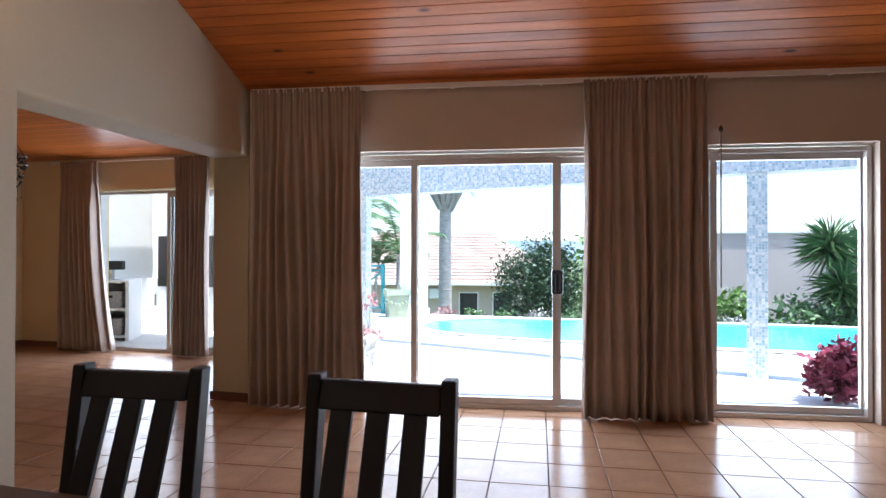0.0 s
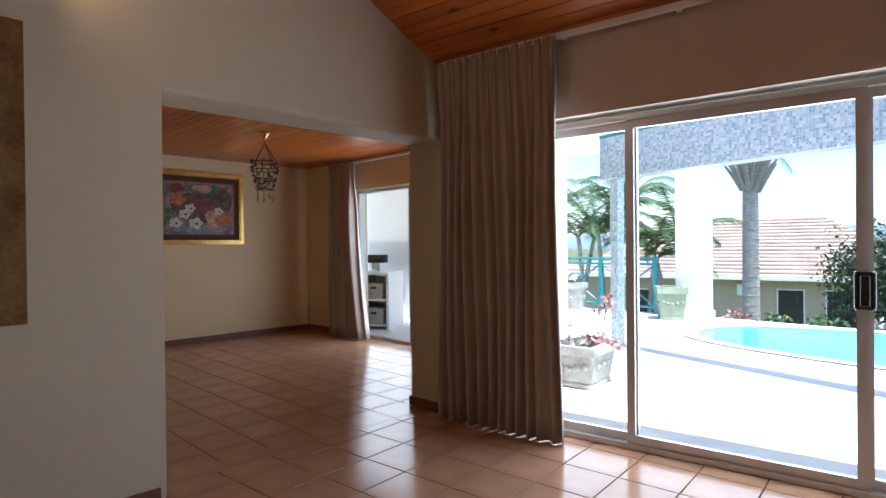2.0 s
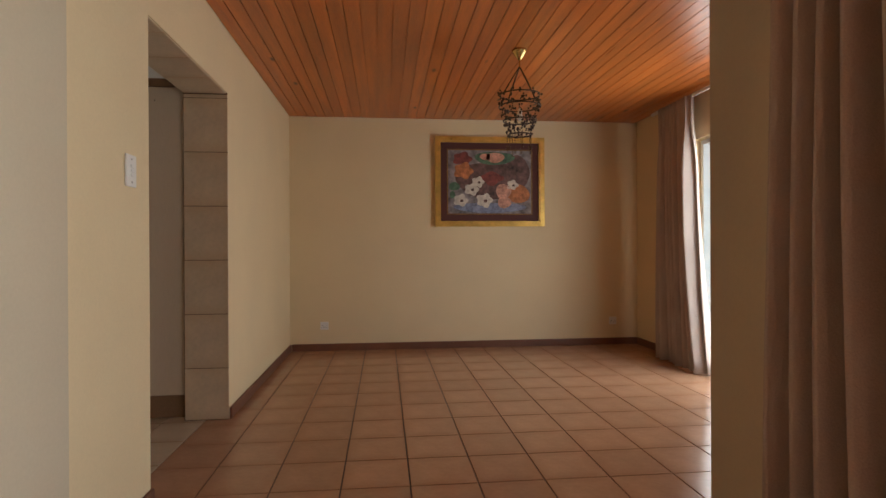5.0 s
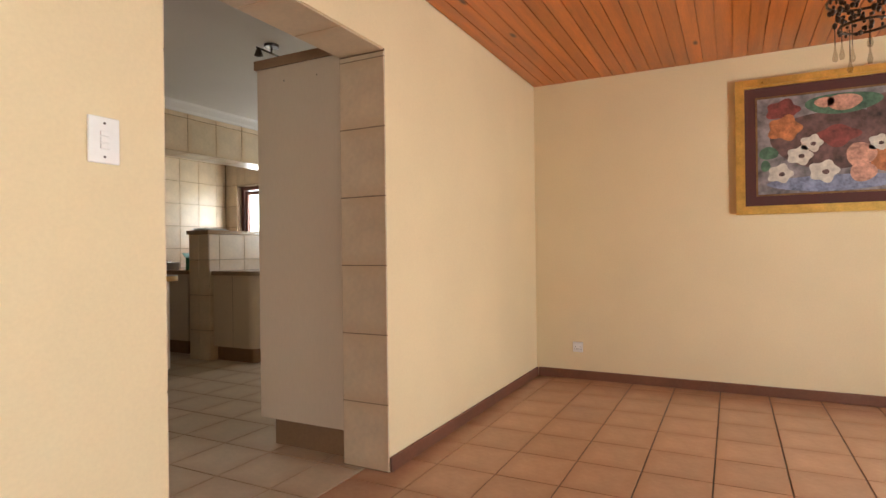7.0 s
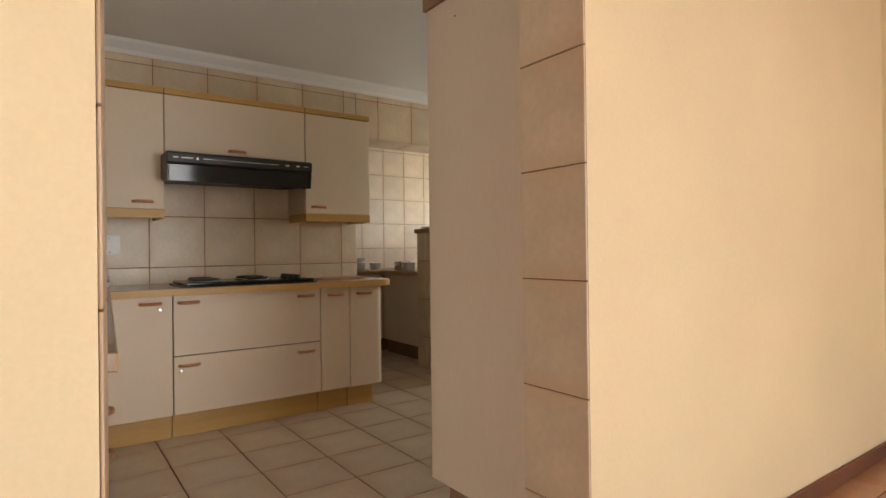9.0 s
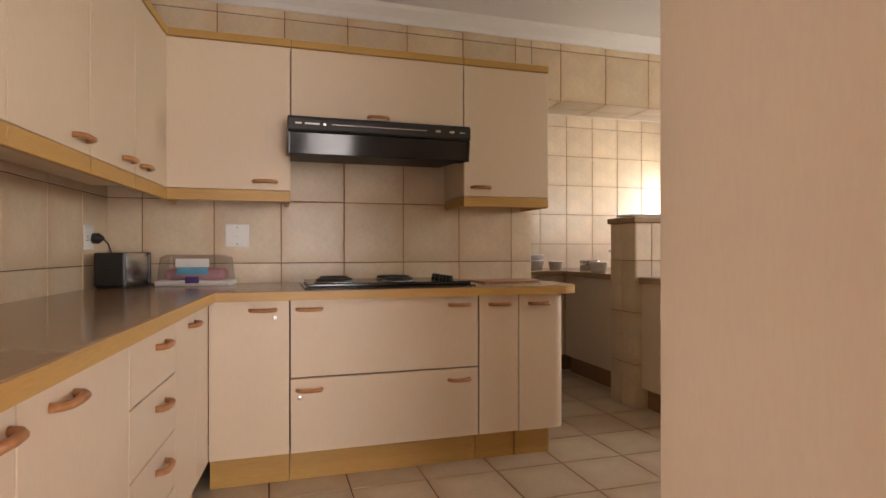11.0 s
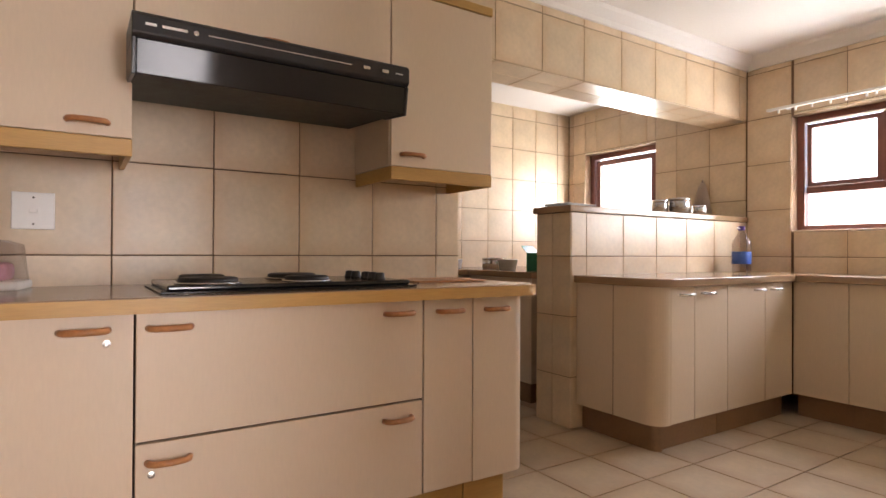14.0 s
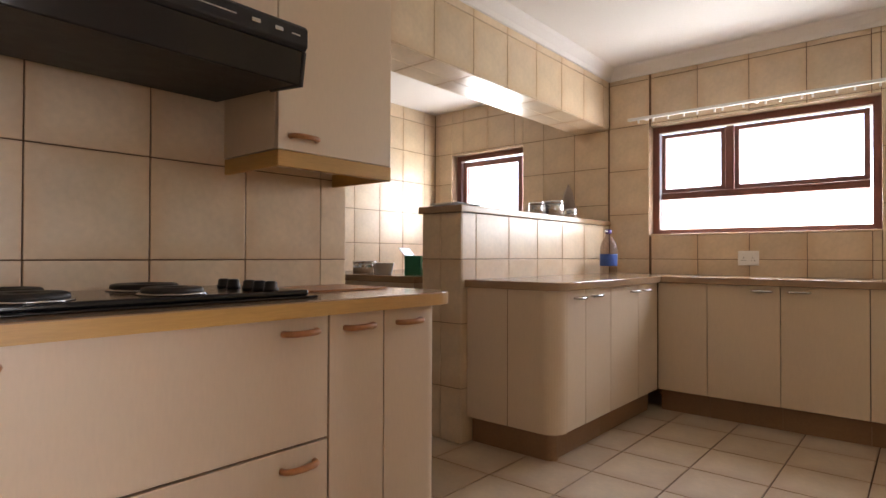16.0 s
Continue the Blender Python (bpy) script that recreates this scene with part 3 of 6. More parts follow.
# ---- curtains ----
def curtain(name, label, width, z0, z1, m, pleats, seed, sweep=0.0, depth=0.055, group="curtains"):
    """Hanging cloth with uneven folds below a tight pencil-pleat heading; sweep pulls the far edge inwards at the foot."""
    rng = random.Random(seed)
    ph = [rng.uniform(-1.1, 1.1) for _ in range(pleats + 2)]
    am = [rng.uniform(0.35, 1.35) for _ in range(pleats + 2)]
    nx, zs = pleats * 10, [0, 0.02, 0.06, 0.1, 0.13, 0.17, 0.25, 0.4, 0.55, 0.7, 0.85, 0.95, 1.0]
    bm = bmesh.new()
    layers = []
    for off in (0.0, 0.012):
        grid = []
        for q in zs:
            row = []
            gather = min(1.0, max(0.0, (q - 0.10) / 0.12))
            for i in range(nx + 1):
                u = i / nx
                k = u * pleats
                c = int(k)
                wob = ph[c] * (1 - (k - c)) + ph[c + 1] * (k - c)
                amp = am[c] * (1 - (k - c)) + am[c + 1] * (k - c)
                fold = math.sin(2 * math.pi * k + wob * gather + 0.5 * math.sin(3 * q + ph[c] * 4)) * depth * amp * (0.35 + 0.65 * gather) * (1 + 0.35 * q)
                fine = math.sin(2 * math.pi * k * 2.5 + 1) * 0.016 * (1 - gather)
                x = u * width * (1 + 0.03 * q) + 0.012 * math.sin(5 * q + 9 * u) - sweep * q * q * u
                row.append(bm.verts.new((x, -(fold + fine) + off, z1 + (z0 - z1) * q)))
            grid.append(row)
        layers.append(grid)
    for li, g in enumerate(layers):
        for r0, r1 in zip(g, g[1:]):
            for i in range(nx):
                bm.faces.new((r0[i], r0[i + 1], r1[i + 1], r1[i]) if li else (r0[i], r1[i], r1[i + 1], r0[i + 1]))
    f, b = layers
    for i in range(nx):
        bm.faces.new((f[-1][i], b[-1][i], b[-1][i + 1], f[-1][i + 1])), bm.faces.new((f[0][i], f[0][i + 1], b[0][i + 1], b[0][i]))
    for j in range(len(zs) - 1):
        bm.faces.new((f[j][0], b[j][0], b[j + 1][0], f[j + 1][0])), bm.faces.new((f[j][-1], f[j + 1][-1], b[j + 1][-1], b[j][-1]))
    c = thing(name, label, "curtain", m, group)
    part("cloth", bm, M_CURTAIN, c, smooth=True)
    for i in range(pleats):
        part("hook", bm_box(width * (i + 0.5) / pleats - 0.006, width * (i + 0.5) / pleats + 0.006, 0.02, 0.045, z1 - 0.09, z1 - 0.03), M_PLATE, c)
    return c


curtain("curtain", "taupe pleated curtain drawn back beside the opening", 0.93, 0.006, 2.585, WALL_M @ pose(0.06, -0.20, 0), 12, 3, depth=0.036)
curtain("curtain", "taupe pleated curtain between the two sliding doors", 0.90, 0.006, 2.575, WALL_M @ pose(2.73, -0.20, 0), 11, 8, depth=0.038)
curtain("curtain", "taupe lounge curtain gathered towards the corner", 0.56, 0.008, 2.42, pose(-5.90, LY1 - 0.14, 0), 8, 14, -0.22)
curtain("curtain", "taupe lounge curtain beside the white patio opening", 0.46, 0.008, 2.42, pose(-4.16, LY1 - 0.14, 0), 8, 21, 0.05)
rail = thing("curtain_rail", "white curtain rail above the sliding doors", "curtain rail", WALL_M)
part("track", bm_box(0.05, 6.5, -0.19, -0.165, 2.56, 2.60, 0.004), M_PLATE, rail)
for i in range(9):
    part("bracket", bm_box(0.3 + i * 0.7, 0.33 + i * 0.7, -0.17, -0.10, 2.57, 2.60, 0.003), M_PLATE, rail)
rail = thing("curtain_rail", "white curtain rail above the lounge sliding door", "curtain rail")
part("track", bm_box(-6.1, -3.4, LY1 - 0.13, LY1 - 0.11, 2.40, 2.43, 0.004), M_PLATE, rail)
wand = thing("draw_rod", "thin hanging curtain draw rod", "rod", WALL_M)
part("rod", bm_tube([(3.735, -0.16, 2.16), (3.735, -0.16, 1.0)], 0.006), M_STEEL, wand)
part("knob", bm_lathe([(0.005, 0), (0.016, 0.01), (0.016, 0.03), (0.005, 0.05)], 12, at=(3.735, -0.16, 2.16)), M_BRONZE, wand)


# ---- kitchen shell ----
def tiled_wall(ob, m, u0, u1, v0, v1, origin, holes=(), pitch=0.356, pv=None):
    tile_field(ob, u0, u1, v0, v1, pitch, origin, m, M_WTILE, 0.007, 0.004, lambda u, v, w, h: any(a < u < b and c < v < d for a, b, c, d in holes), pv)


def tile_wall_cut(ob, m, u0, u1, v0, v1, origin, hole, pitch=0.356, pv=None):
    """Tiles round one opening."""
    a, b, c, d = hole
    for r in ((u0, a, v0, v1), (b, u1, v0, v1), (a, b, v0, c), (a, b, d, v1)):
        if r[1] - r[0] > 0.02 and r[3] - r[2] > 0.02:
            tiled_wall(ob, m, *r, origin, (), pitch, pv)


WX = KX1 + 0.10  # side wall
WZ = 1.012  # a level joint of the wall tiles
wall_hob = solid("wall_hob", bm_box(-5.245, WX + 0.12, KY0 - 0.16, KY0 - 0.009, 0, 2.6), M_WGROUT, "sandy tiled kitchen wall behind the hob", "wall")
wall_left = solid("wall_kitchen_side", bm_box(WX + 0.009, WX + 0.14, KY0 - 0.16, KY1, 0, 2.6), M_WGROUT, "sandy tiled kitchen side wall behind the toaster", "wall")
WINY0, WINY1, WINZ0, WINZ1 = -0.43, 0.98, 1.19, 2.03
SWY0, SWY1, SWZ0, SWZ1 = -2.40, -1.57, 1.19, 2.025
wall_win = wall_with_holes("wall_kitchen_window", KY1 - SCY + 0.2, 2.6, 0.22, [(WINY0 - SCY + 0.1, WINY1 - SCY + 0.1, WINZ0, WINZ1), (SWY0 - SCY + 0.1, SWY1 - SCY + 0.1, SWZ0, SWZ1)], M_WGROUT, "sandy tiled kitchen wall with two timber windows", pose(KX0 - 0.009, SCY - 0.1, 0, 0, 0, 90))
wall_scull = solid("wall_scullery", bm_box(KX0 - 0.1, -3.0, SCY - 0.2, SCY - 0.009, 0, 2.6), M_WGROUT, "sandy tiled far wall of the scullery", "wall")
solid("wall_scullery_side", bm_box(-3.2, -3.0, SCY, KY0 - 0.16, 0, 2.6), M_WHITE, "plain white side wall of the scullery", "wall")
solid("wall_kitchen_end", bm_box(KX0 - 0.22, LX0 - 0.2, KY1, KY1 + 0.2, 0, 2.6), M_WHITE, "plain kitchen wall beside the window", "wall")
half_wall = solid("wall_half", bm_box(KX0 + 0.01, -5.98, -1.04, -0.759, 0, 1.272), M_WGROUT, "low tiled wall between kitchen and scullery", "wall")
wall_beam = solid("wall_beam", bm_box(KX0 + 0.01, -5.20, -1.06, -0.759, 2.058, 2.6), M_WGROUT, "tiled beam between kitchen and scullery ceilings", "wall")
wall_bulkhead = solid("wall_bulkhead", bm_box(-5.199, KX1 + 0.1, KY0 + 0.001, -0.759, 2.16, 2.6), M_WGROUT, "tiled bulkhead above the wall cabinets", "wall")
solid("ceiling_kitchen", bm_box(KX0 - 0.2, KX1 + 0.2, -0.9, KY1 + 0.1, KZ, KZ + 0.1), M_CEIL, "flat white painted kitchen ceiling", "ceiling")
solid("ceiling_scullery", bm_box(KX0 - 0.2, -3.0, SCY - 0.2, -0.9, 2.465, KZ - 0.002), M_CEIL, "flat white painted scullery ceiling", "ceiling")
cornice("trim_kitchen_ceiling", [(WX + 0.1, -0.75), (KX0, -0.75), (KX0, KY1), (KX1, KY1)], KZ - 0.001, 0.085, M_CEIL, "white moulded plaster cornice round the kitchen")
cornice("trim_scullery_ceiling", [(-3.2, SCY), (KX0, SCY), (KX0, -1.05)], 2.464, -0.05, M_CEIL, "white moulded plaster cornice round the scullery")


# ---- windows ----
def timber_window(name, label, y0, y1, z0, z1, mull=None, transom=None):
    w = thing(name, label, "window", pose(KX0 - 0.09, y0, z0, 0, 0, 90), kind="structure")
    W, H = y1 - y0, z1 - z0
    part("window_frame", ring_frame(W, H, 0.048, 0.06), M_HWOOD, w, "red-brown hardwood frame")
    part("window_sill", bm_box(0.002, W - 0.002, -0.085, 0.0, -0.0, 0.012, 0.003), M_WTILE, w, "tiled window reveal")
    zt = transom - z0 if transom else H - 0.05
    if transom:
        part("transom", bm_box(0.06, W - 0.06, 0.0, 0.06, zt - 0.025, zt + 0.025, 0.004), M_HWOOD, w)
        pane(w, 0.06, W - 0.06, 0.06, zt - 0.025, 0.03)
    if mull:
        u = mull - y0
        part("mullion", bm_box(u - 0.028, u + 0.028, 0, 0.06, zt + 0.025, H - 0.06, 0.004), M_HWOOD, w)
        for a, b in ((0.06, u - 0.028), (u + 0.028, W - 0.06)):
            s = part("sash", ring_frame(b - a - 0.004, H - 0.06 - zt - 0.03, 0.03, 0.03, x=a + 0.002, z=zt + 0.027, y=0.01), M_HWOOD, w)
            pane(s, a + 0.03, b - 0.03, zt + 0.055, H - 0.09, 0.02)
    if not transom:
        s = part("sash", ring_frame(W - 0.13, H - 0.13, 0.05, 0.04, x=0.065, z=0.065, y=0.01), M_HWOOD, w)
        pane(s, 0.115, W - 0.115, 0.115, H - 0.115, 0.02)
    return w


timber_window("window_1", "hardwood kitchen window with an opening side light", WINY0, WINY1, WINZ0, WINZ1, 0.115, 1.49)
timber_window("window_2", "small hardwood scullery window", SWY0, SWY1, SWZ0, SWZ1)
track = thing("curtain_track", "bare white curtain track above the kitchen window", "curtain rail")
part("track", bm_box(KX0 + 0.05, KX0 + 0.075, -0.57, 1.2, 2.075, 2.095, 0.003), M_PLATE, track)
rng = random.Random(5)
for i in range(16):
    yy = -0.5 + i * 0.105 + rng.uniform(-0.03, 0.03)
    part("glider", bm_box(KX0 + 0.055, KX0 + 0.07, yy, yy + 0.012, 2.05, 2.075, 0.002), M_PLATE, track)
for yy in (-0.45, 0.3, 1.05):
    part("bracket", bm_box(KX0 + 0.001, KX0 + 0.05, yy, yy + 0.02, 2.075, 2.095, 0.002), M_PLATE, track)


# ---- kitchen units ----
def bow_handle(parent, m, material=M_HANDLE, w=0.11):
    """A short bowed wooden pull; x along it, y out of the door."""
    pts = [(-w / 2, 0, 0), (-w / 2 + 0.005, 0.018, 0), (-w / 2 + 0.02, 0.028, 0), (0, 0.031, 0), (w / 2 - 0.02, 0.028, 0), (w / 2 - 0.005, 0.018, 0), (w / 2, 0, 0)]
    return part("handle", bm_tube(pts, 0.0095 if material is M_HANDLE else 0.006, 10), material, parent, "brown wooden handle" if material is M_HANDLE else "pale metal handle", True, m)


def door_front(parent, x0, x1, z0, z1, y, handles=(), lock=None, name="door", hm=M_HANDLE):
    """A flat laminate front standing at y; fronts face +y in their unit's space."""
    d = part(name, bm_box(x0 + 0.0022, x1 - 0.0022, y - 0.018, y, z0 + 0.0022, z1 - 0.0022, 0.002), M_LAM, parent)
    for hx, hz in handles:
        bow_handle(d, pose(hx, y, hz), hm)
    if lock:
        part("lock", bm_lathe([(0.001, 0.0), (0.010, 0.0), (0.010, 0.003), (0.004, 0.004)], 16), M_STEEL, d, "round steel cam lock", m=pose(lock[0], y, lock[1], -90, 0, 0))
    return d


def base_unit(label, x0, x1, yb, yf, fronts, m=None, hm=M_HANDLE, group="base cabinets", kick=M_OCHRE):
    u = thing("base_cabinet", label, "cabinet", m, group)
    part("body", bm_box(x0 + 0.001, x1 - 0.001, yb, yf - 0.02, 0.145, 0.858), M_CARCASE, u)
    part("kickboard", bm_box(x0 + 0.001, x1 - 0.001, yf - 0.08, yf - 0.065, 0.0, 0.145), kick, u, "ochre kickboard" if kick is M_OCHRE else "brown kickboard")
    for f in fronts:
        door_front(u, *f[:4], yf, *f[4:], hm=hm)
    return u


def wall_unit(label, x0, x1, yb, yf, z0, fronts, m=None, pelmet=(1.335, 1.392), crown=True):
    u = thing("wall_cabinet", label, "cabinet", m, "wall cabinets")
    part("body", bm_box(x0 + 0.001, x1 - 0.001, yb, yf - 0.02, z0 + 0.004, 2.135), M_LAM, u)
    for f in fronts:
        door_front(u, *f[:4], yf, *f[4:])
    if pelmet:
        part("pelmet", bm_box(x0 + 0.001, x1 - 0.001, yf - 0.022, yf + 0.002, pelmet[0], pelmet[1], 0.003), M_OCHRE, u, "ochre light pelmet")
        for xr in (x0 + 0.002, x1 - 0.020) if m is None else ():
            part("pelmet_return", bm_box(xr, xr + 0.018, yb + 0.002, yf - 0.0225, pelmet[0], pelmet[1], 0.002), M_OCHRE, u)
    if crown:
        part("crown", bm_box(x0 + 0.001, x1 - 0.001, yf - 0.03, yf + 0.006, 2.137, 2.176, 0.003), M_OCHRE, u, "ochre top moulding")
    return u


BF, UF, WB = -0.158, -0.484, KY0 + 0.001  # base front, upper front, wall behind
# hob run
base_unit("cream laminate corner base cabinet with a cam lock", -3.686, -3.337, WB, BF, [(-3.686, -3.337, 0.145, 0.858, [(-3.568, 0.814)], (-3.62, 0.778))])
base_unit("cream laminate two-drawer cabinet under the hob", -4.614, -3.688, WB, BF,
          [(-4.614, -3.688, 0.495, 0.858, [(-3.775, 0.812), (-4.513, 0.812)], None, "drawer"), (-4.614, -3.688, 0.145, 0.492, [(-3.775, 0.437), (-4.511, 0.437)], (-3.73, 0.403), "drawer")])
base_unit("narrow cream laminate base cabinet beside the hob", -4.838, -4.616, WB, BF, [(-4.838, -4.616, 0.145, 0.858, [(-4.73, 0.81)])])


def rounded_end_unit(label, x0, x1, y0, y1, r, m=None, handle=None, kick=M_OCHRE, hm=M_HANDLE):
    """Cabinet whose outer front corner is curved; x0 is the free end, y1 the front."""
    u = thing("base_cabinet", label, "cabinet", m, "base cabinets")

    def outline(inset):
        a, b, q = x0 + inset, y1 - inset, max(0.02, r - inset)
        arc = [(a + q - q * math.cos(t), b - q + q * math.sin(t)) for t in [math.pi / 2 * i / 10 for i in range(11)]]
        return [(x1, y0), (a, y0)] + arc + [(x1, b)]
    part("body", bm_prism(outline(0.0), 0.145, 0.858), M_LAM, u, smooth=False)
    part("kickboard", bm_prism(outline(0.06), 0.0, 0.145), kick, u)
    if handle:
        bow_handle(u, pose(handle, y1, 0.808), hm)
    return u


rounded_end_unit("cream laminate end cabinet with a rounded corner", -5.11, -4.84, WB, BF, 0.06, handle=-4.952)


def worktop(name, label, outline, m=None):
    w = thing(name, label, "worktop", m)
    part("slab", bm_prism(outline, 0.8585, 0.900, 0.004), M_TOP, w)
    return w


def rounded(pts, r, corner):
    """pts with one corner cut to an arc."""
    out = []
    n = len(pts)
    for i, p in enumerate(pts):
        if i not in corner:
            out.append(p)
            continue
        p0, p1, p2 = Vector(pts[i - 1]), Vector(p), Vector(pts[(i + 1) % n])
        a, b = p1 + (p0 - p1).normalized() * r, p1 + (p2 - p1).normalized() * r
        for k in range(9):
            t = k / 8
            out.append(tuple((1 - t) ** 2 * a + 2 * t * (1 - t) * p1 + t * t * b))
    return out


TF = BF + 0.028
RX = -3.335  # front of the side run
top_pts = [(WX - 0.055, WB), (WX + 0.165, KY1 - 0.01), (RX - 0.028 + 0.172, KY1 - 0.01), (RX - 0.028, TF), (-5.19, TF), (-5.19, WB)]
wt = thing("worktop", "tan laminate L-shaped worktop with an ochre front edge", "worktop")
part("slab", bm_prism(rounded(top_pts, 0.12, (4,)), 0.8585, 0.900, 0.003), M_TOP, wt)
edge_pts = [(RX - 0.030 + 0.172, KY1 - 0.01), (RX - 0.030, TF + 0.002)] + rounded([(RX, TF + 0.002), (-5.192, TF + 0.002), (-5.192, WB)], 0.12, (1,))[1:]
eb = bmesh.new()
for (ax, ay), (bx, by) in zip(edge_pts, edge_pts[1:]):
    q = [eb.verts.new((x, y, z)) for x, y in ((ax, ay), (bx, by)) for z in (0.856, 0.8965)]
    eb.faces.new((q[0], q[2], q[3], q[1]))
bmesh.ops.remove_doubles(eb, verts=eb.verts[:], dist=0.0005)
bmesh.ops.solidify(eb, geom=eb.faces[:], thickness=0.004)
part("edge_strip", eb, M_OCHRE, wt, "ochre oak edging")

# side run of drawers under the toaster, fronts facing -x
TURN = Matrix.Translation((RX, -0.13, 0)) @ pose(0, 0, 0, 0, 0, -4.4) @ Matrix.Translation((-RX, 0.13, 0))
wall_left.matrix_basis = TURN
SIDE = TURN @ pose(0, 0, 0, 0, 0, 90)  # unit x runs along world y, fronts towards -x
fr = -RX  # y of the fronts in unit space
sb = -KX1 - 0.0
for a, b, handle, lab in ((-0.157, 0.10, None, "plain cream laminate corner filler panel cabinet"), (0.10, 0.432, 0.178, "narrow cream laminate base cabinet with one door"),
                          (0.432, 0.91, 0.615, "cream laminate cabinet with four shallow drawers"), (0.91, 1.468, 1.30, "cream laminate base cabinet with one door"), (1.468, 2.10, 1.545, "cream laminate base cabinet with one door")):
    if "drawers" in lab:
        fronts = [(a, b, z0, z1, [(handle, z1 - 0.062)], None, "drawer") for z0, z1 in ((0.145, 0.29), (0.29, 0.48), (0.48, 0.672), (0.672, 0.858))]
    else:
        fronts = [(a, b, 0.145, 0.858, [(handle, 0.803)] if handle else [])]
    base_unit(lab, a, b, sb, fr, fronts, SIDE)

# wall cabinets
wall_unit("cream laminate wall cabinet in the corner", -3.70, -3.09, WB, UF, 1.392, [(-3.70, -3.09, 1.392, 2.135, [(-3.575, 1.437)])])
wall_unit("cream laminate wall cabinet above the cooker hood", -4.645, -3.702, WB, UF, 1.745, [(-4.645, -3.702, 1.745, 2.135, [(-4.16, 1.80)])], pelmet=None)
wall_unit("cream laminate wall cabinet at the end of the run", -5.18, -4.647, WB, UF, 1.392, [(-5.18, -4.647, 1.392, 2.135, [(-4.751, 1.443)])])
UX = 3.09
for a, b, h in ((-0.465, 0.018, -0.10), (0.018, 0.475, 0.115), (0.475, 0.976, 0.556), (0.976, 1.46, 1.38), (1.46, 1.95, 1.54)):
    wall_unit("cream laminate wall cabinet over the side worktop", a, b, -KX1 - 0.06, UX, 1.392, [(a, b, 1.392, 2.135, [(h, 1.437)])], SIDE)

# tall cabinet in the doorway
tall = thing("tall_cabinet", "tall cream laminate cabinet beside the kitchen doorway", "cabinet")
part("side_panel", bm_box(-4.415, -4.397, 1.52, KY1 - 0.002, 0.15, 2.115, 0.002), M_LAM, tall)
part("body", bm_box(-4.98, -4.416, 1.54, KY1 - 0.002, 0.15, 2.113), M_LAM, tall)
for i in range(2):
    d = part("door", bm_box(-4.98 + i * 0.291, -4.69 + i * 0.291, 1.52, 1.538, 0.152, 2.113, 0.002), M_LAM, tall)
# Kickboard and crown are ochre trim; the doorway's shade is put into this brown.
part("kickboard", bm_box(-4.95, -4.43, 1.60, KY1 - 0.002, 0.0, 0.15), M_KICK, tall, "brown kickboard")
part("crown", bm_box(-4.99, -4.385, 1.505, KY1 - 0.002, 2.116, 2.168, 0.004), M_KICK, tall, "ochre top moulding with shade in its brown")
for yy in (1.72, 1.95):
    part("screw", bm_lathe([(0.001, 0), (0.004, 0), (0.004, 0.002), (0.001, 0.003)], 8), M_BRONZE, tall, m=pose(-4.397, yy, 2.03, 0, 90, 0))

# peninsula and window run
PF = -0.185
pen = thing("base_cabinet", "cream laminate peninsula end cabinet with a rounded corner", "cabinet", None, "base cabinets")


def pen_outline(i):
    x, y, q = -6.02 - i, PF - i, 0.09 - i
    arc = [(x - q + q * math.cos(t), y - q + q * math.sin(t)) for t in [math.pi / 2 * k / 10 for k in range(11)]]
    return [(-6.115, -0.745), (x, -0.745)] + arc + [(-6.115, y)]


part("body", bm_prism(pen_outline(0.0), 0.145, 0.858), M_LAM, pen)
part("joint", bm_box(-6.021, -6.018, -0.478, -0.475, 0.146, 0.857), M_KICK, pen, "dark panel joint")
part("kickboard", bm_prism(pen_outline(0.05), 0.0, 0.145), M_KICK, pen)
base_unit("cream laminate peninsula cabinet with two doors", -6.633, -6.115, -0.745, PF, [(-6.322, -6.115, 0.145, 0.858, [(-6.245, 0.815)]), (-6.633, -6.322, 0.145, 0.858, [(-6.435, 0.817)])], hm=M_STEEL, kick=M_KICK)
base_unit("cream laminate peninsula cabinet by the corner", -7.36, -6.633, -0.745, PF, [(-7.035, -6.633, 0.145, 0.858, [(-6.965, 0.817)]), (-7.36, -7.035, 0.145, 0.858, [(-7.15, 0.817)])], hm=M_STEEL, kick=M_KICK)
WIN = pose(0, 0, 0, 0, 0, -90)  # unit x runs along -y, fronts towards +x
for a, b, h, lab in ((-0.124, 0.185, None, "blank cream laminate corner cabinet"), (-0.529, -0.124, -0.431, "cream laminate base cabinet under the window"), (-0.95, -0.529, -0.624, "cream laminate base cabinet under the window"), (-1.36, -0.95, -1.26, "cream laminate base cabinet under the window"), (-2.12, -1.36, -1.46, "cream laminate base cabinet under the window")):
    base_unit(lab, a, b, KX0 + 0.002, -7.37, [(a, b, 0.145, 0.858, [(h, 0.825)] if h else [])], WIN, hm=M_STEEL, kick=M_KICK)
pts = [(-5.995, -0.747), (-5.995, PF + 0.03), (-7.34, PF + 0.03), (-7.34, KY1 - 0.01), (KX0 + 0.001, KY1 - 0.01), (KX0 + 0.001, -0.747)]
worktop("worktop", "tan laminate worktop under the window and along the low wall", rounded(pts, 0.10, (1,)))
cap = thing("ledge_board", "tan laminate capping on the low wall", "ledge")
part("slab", bm_box(KX0 + 0.002, -5.955, -1.06, -0.735, 1.2725, 1.312, 0.006), M_TOP, cap)

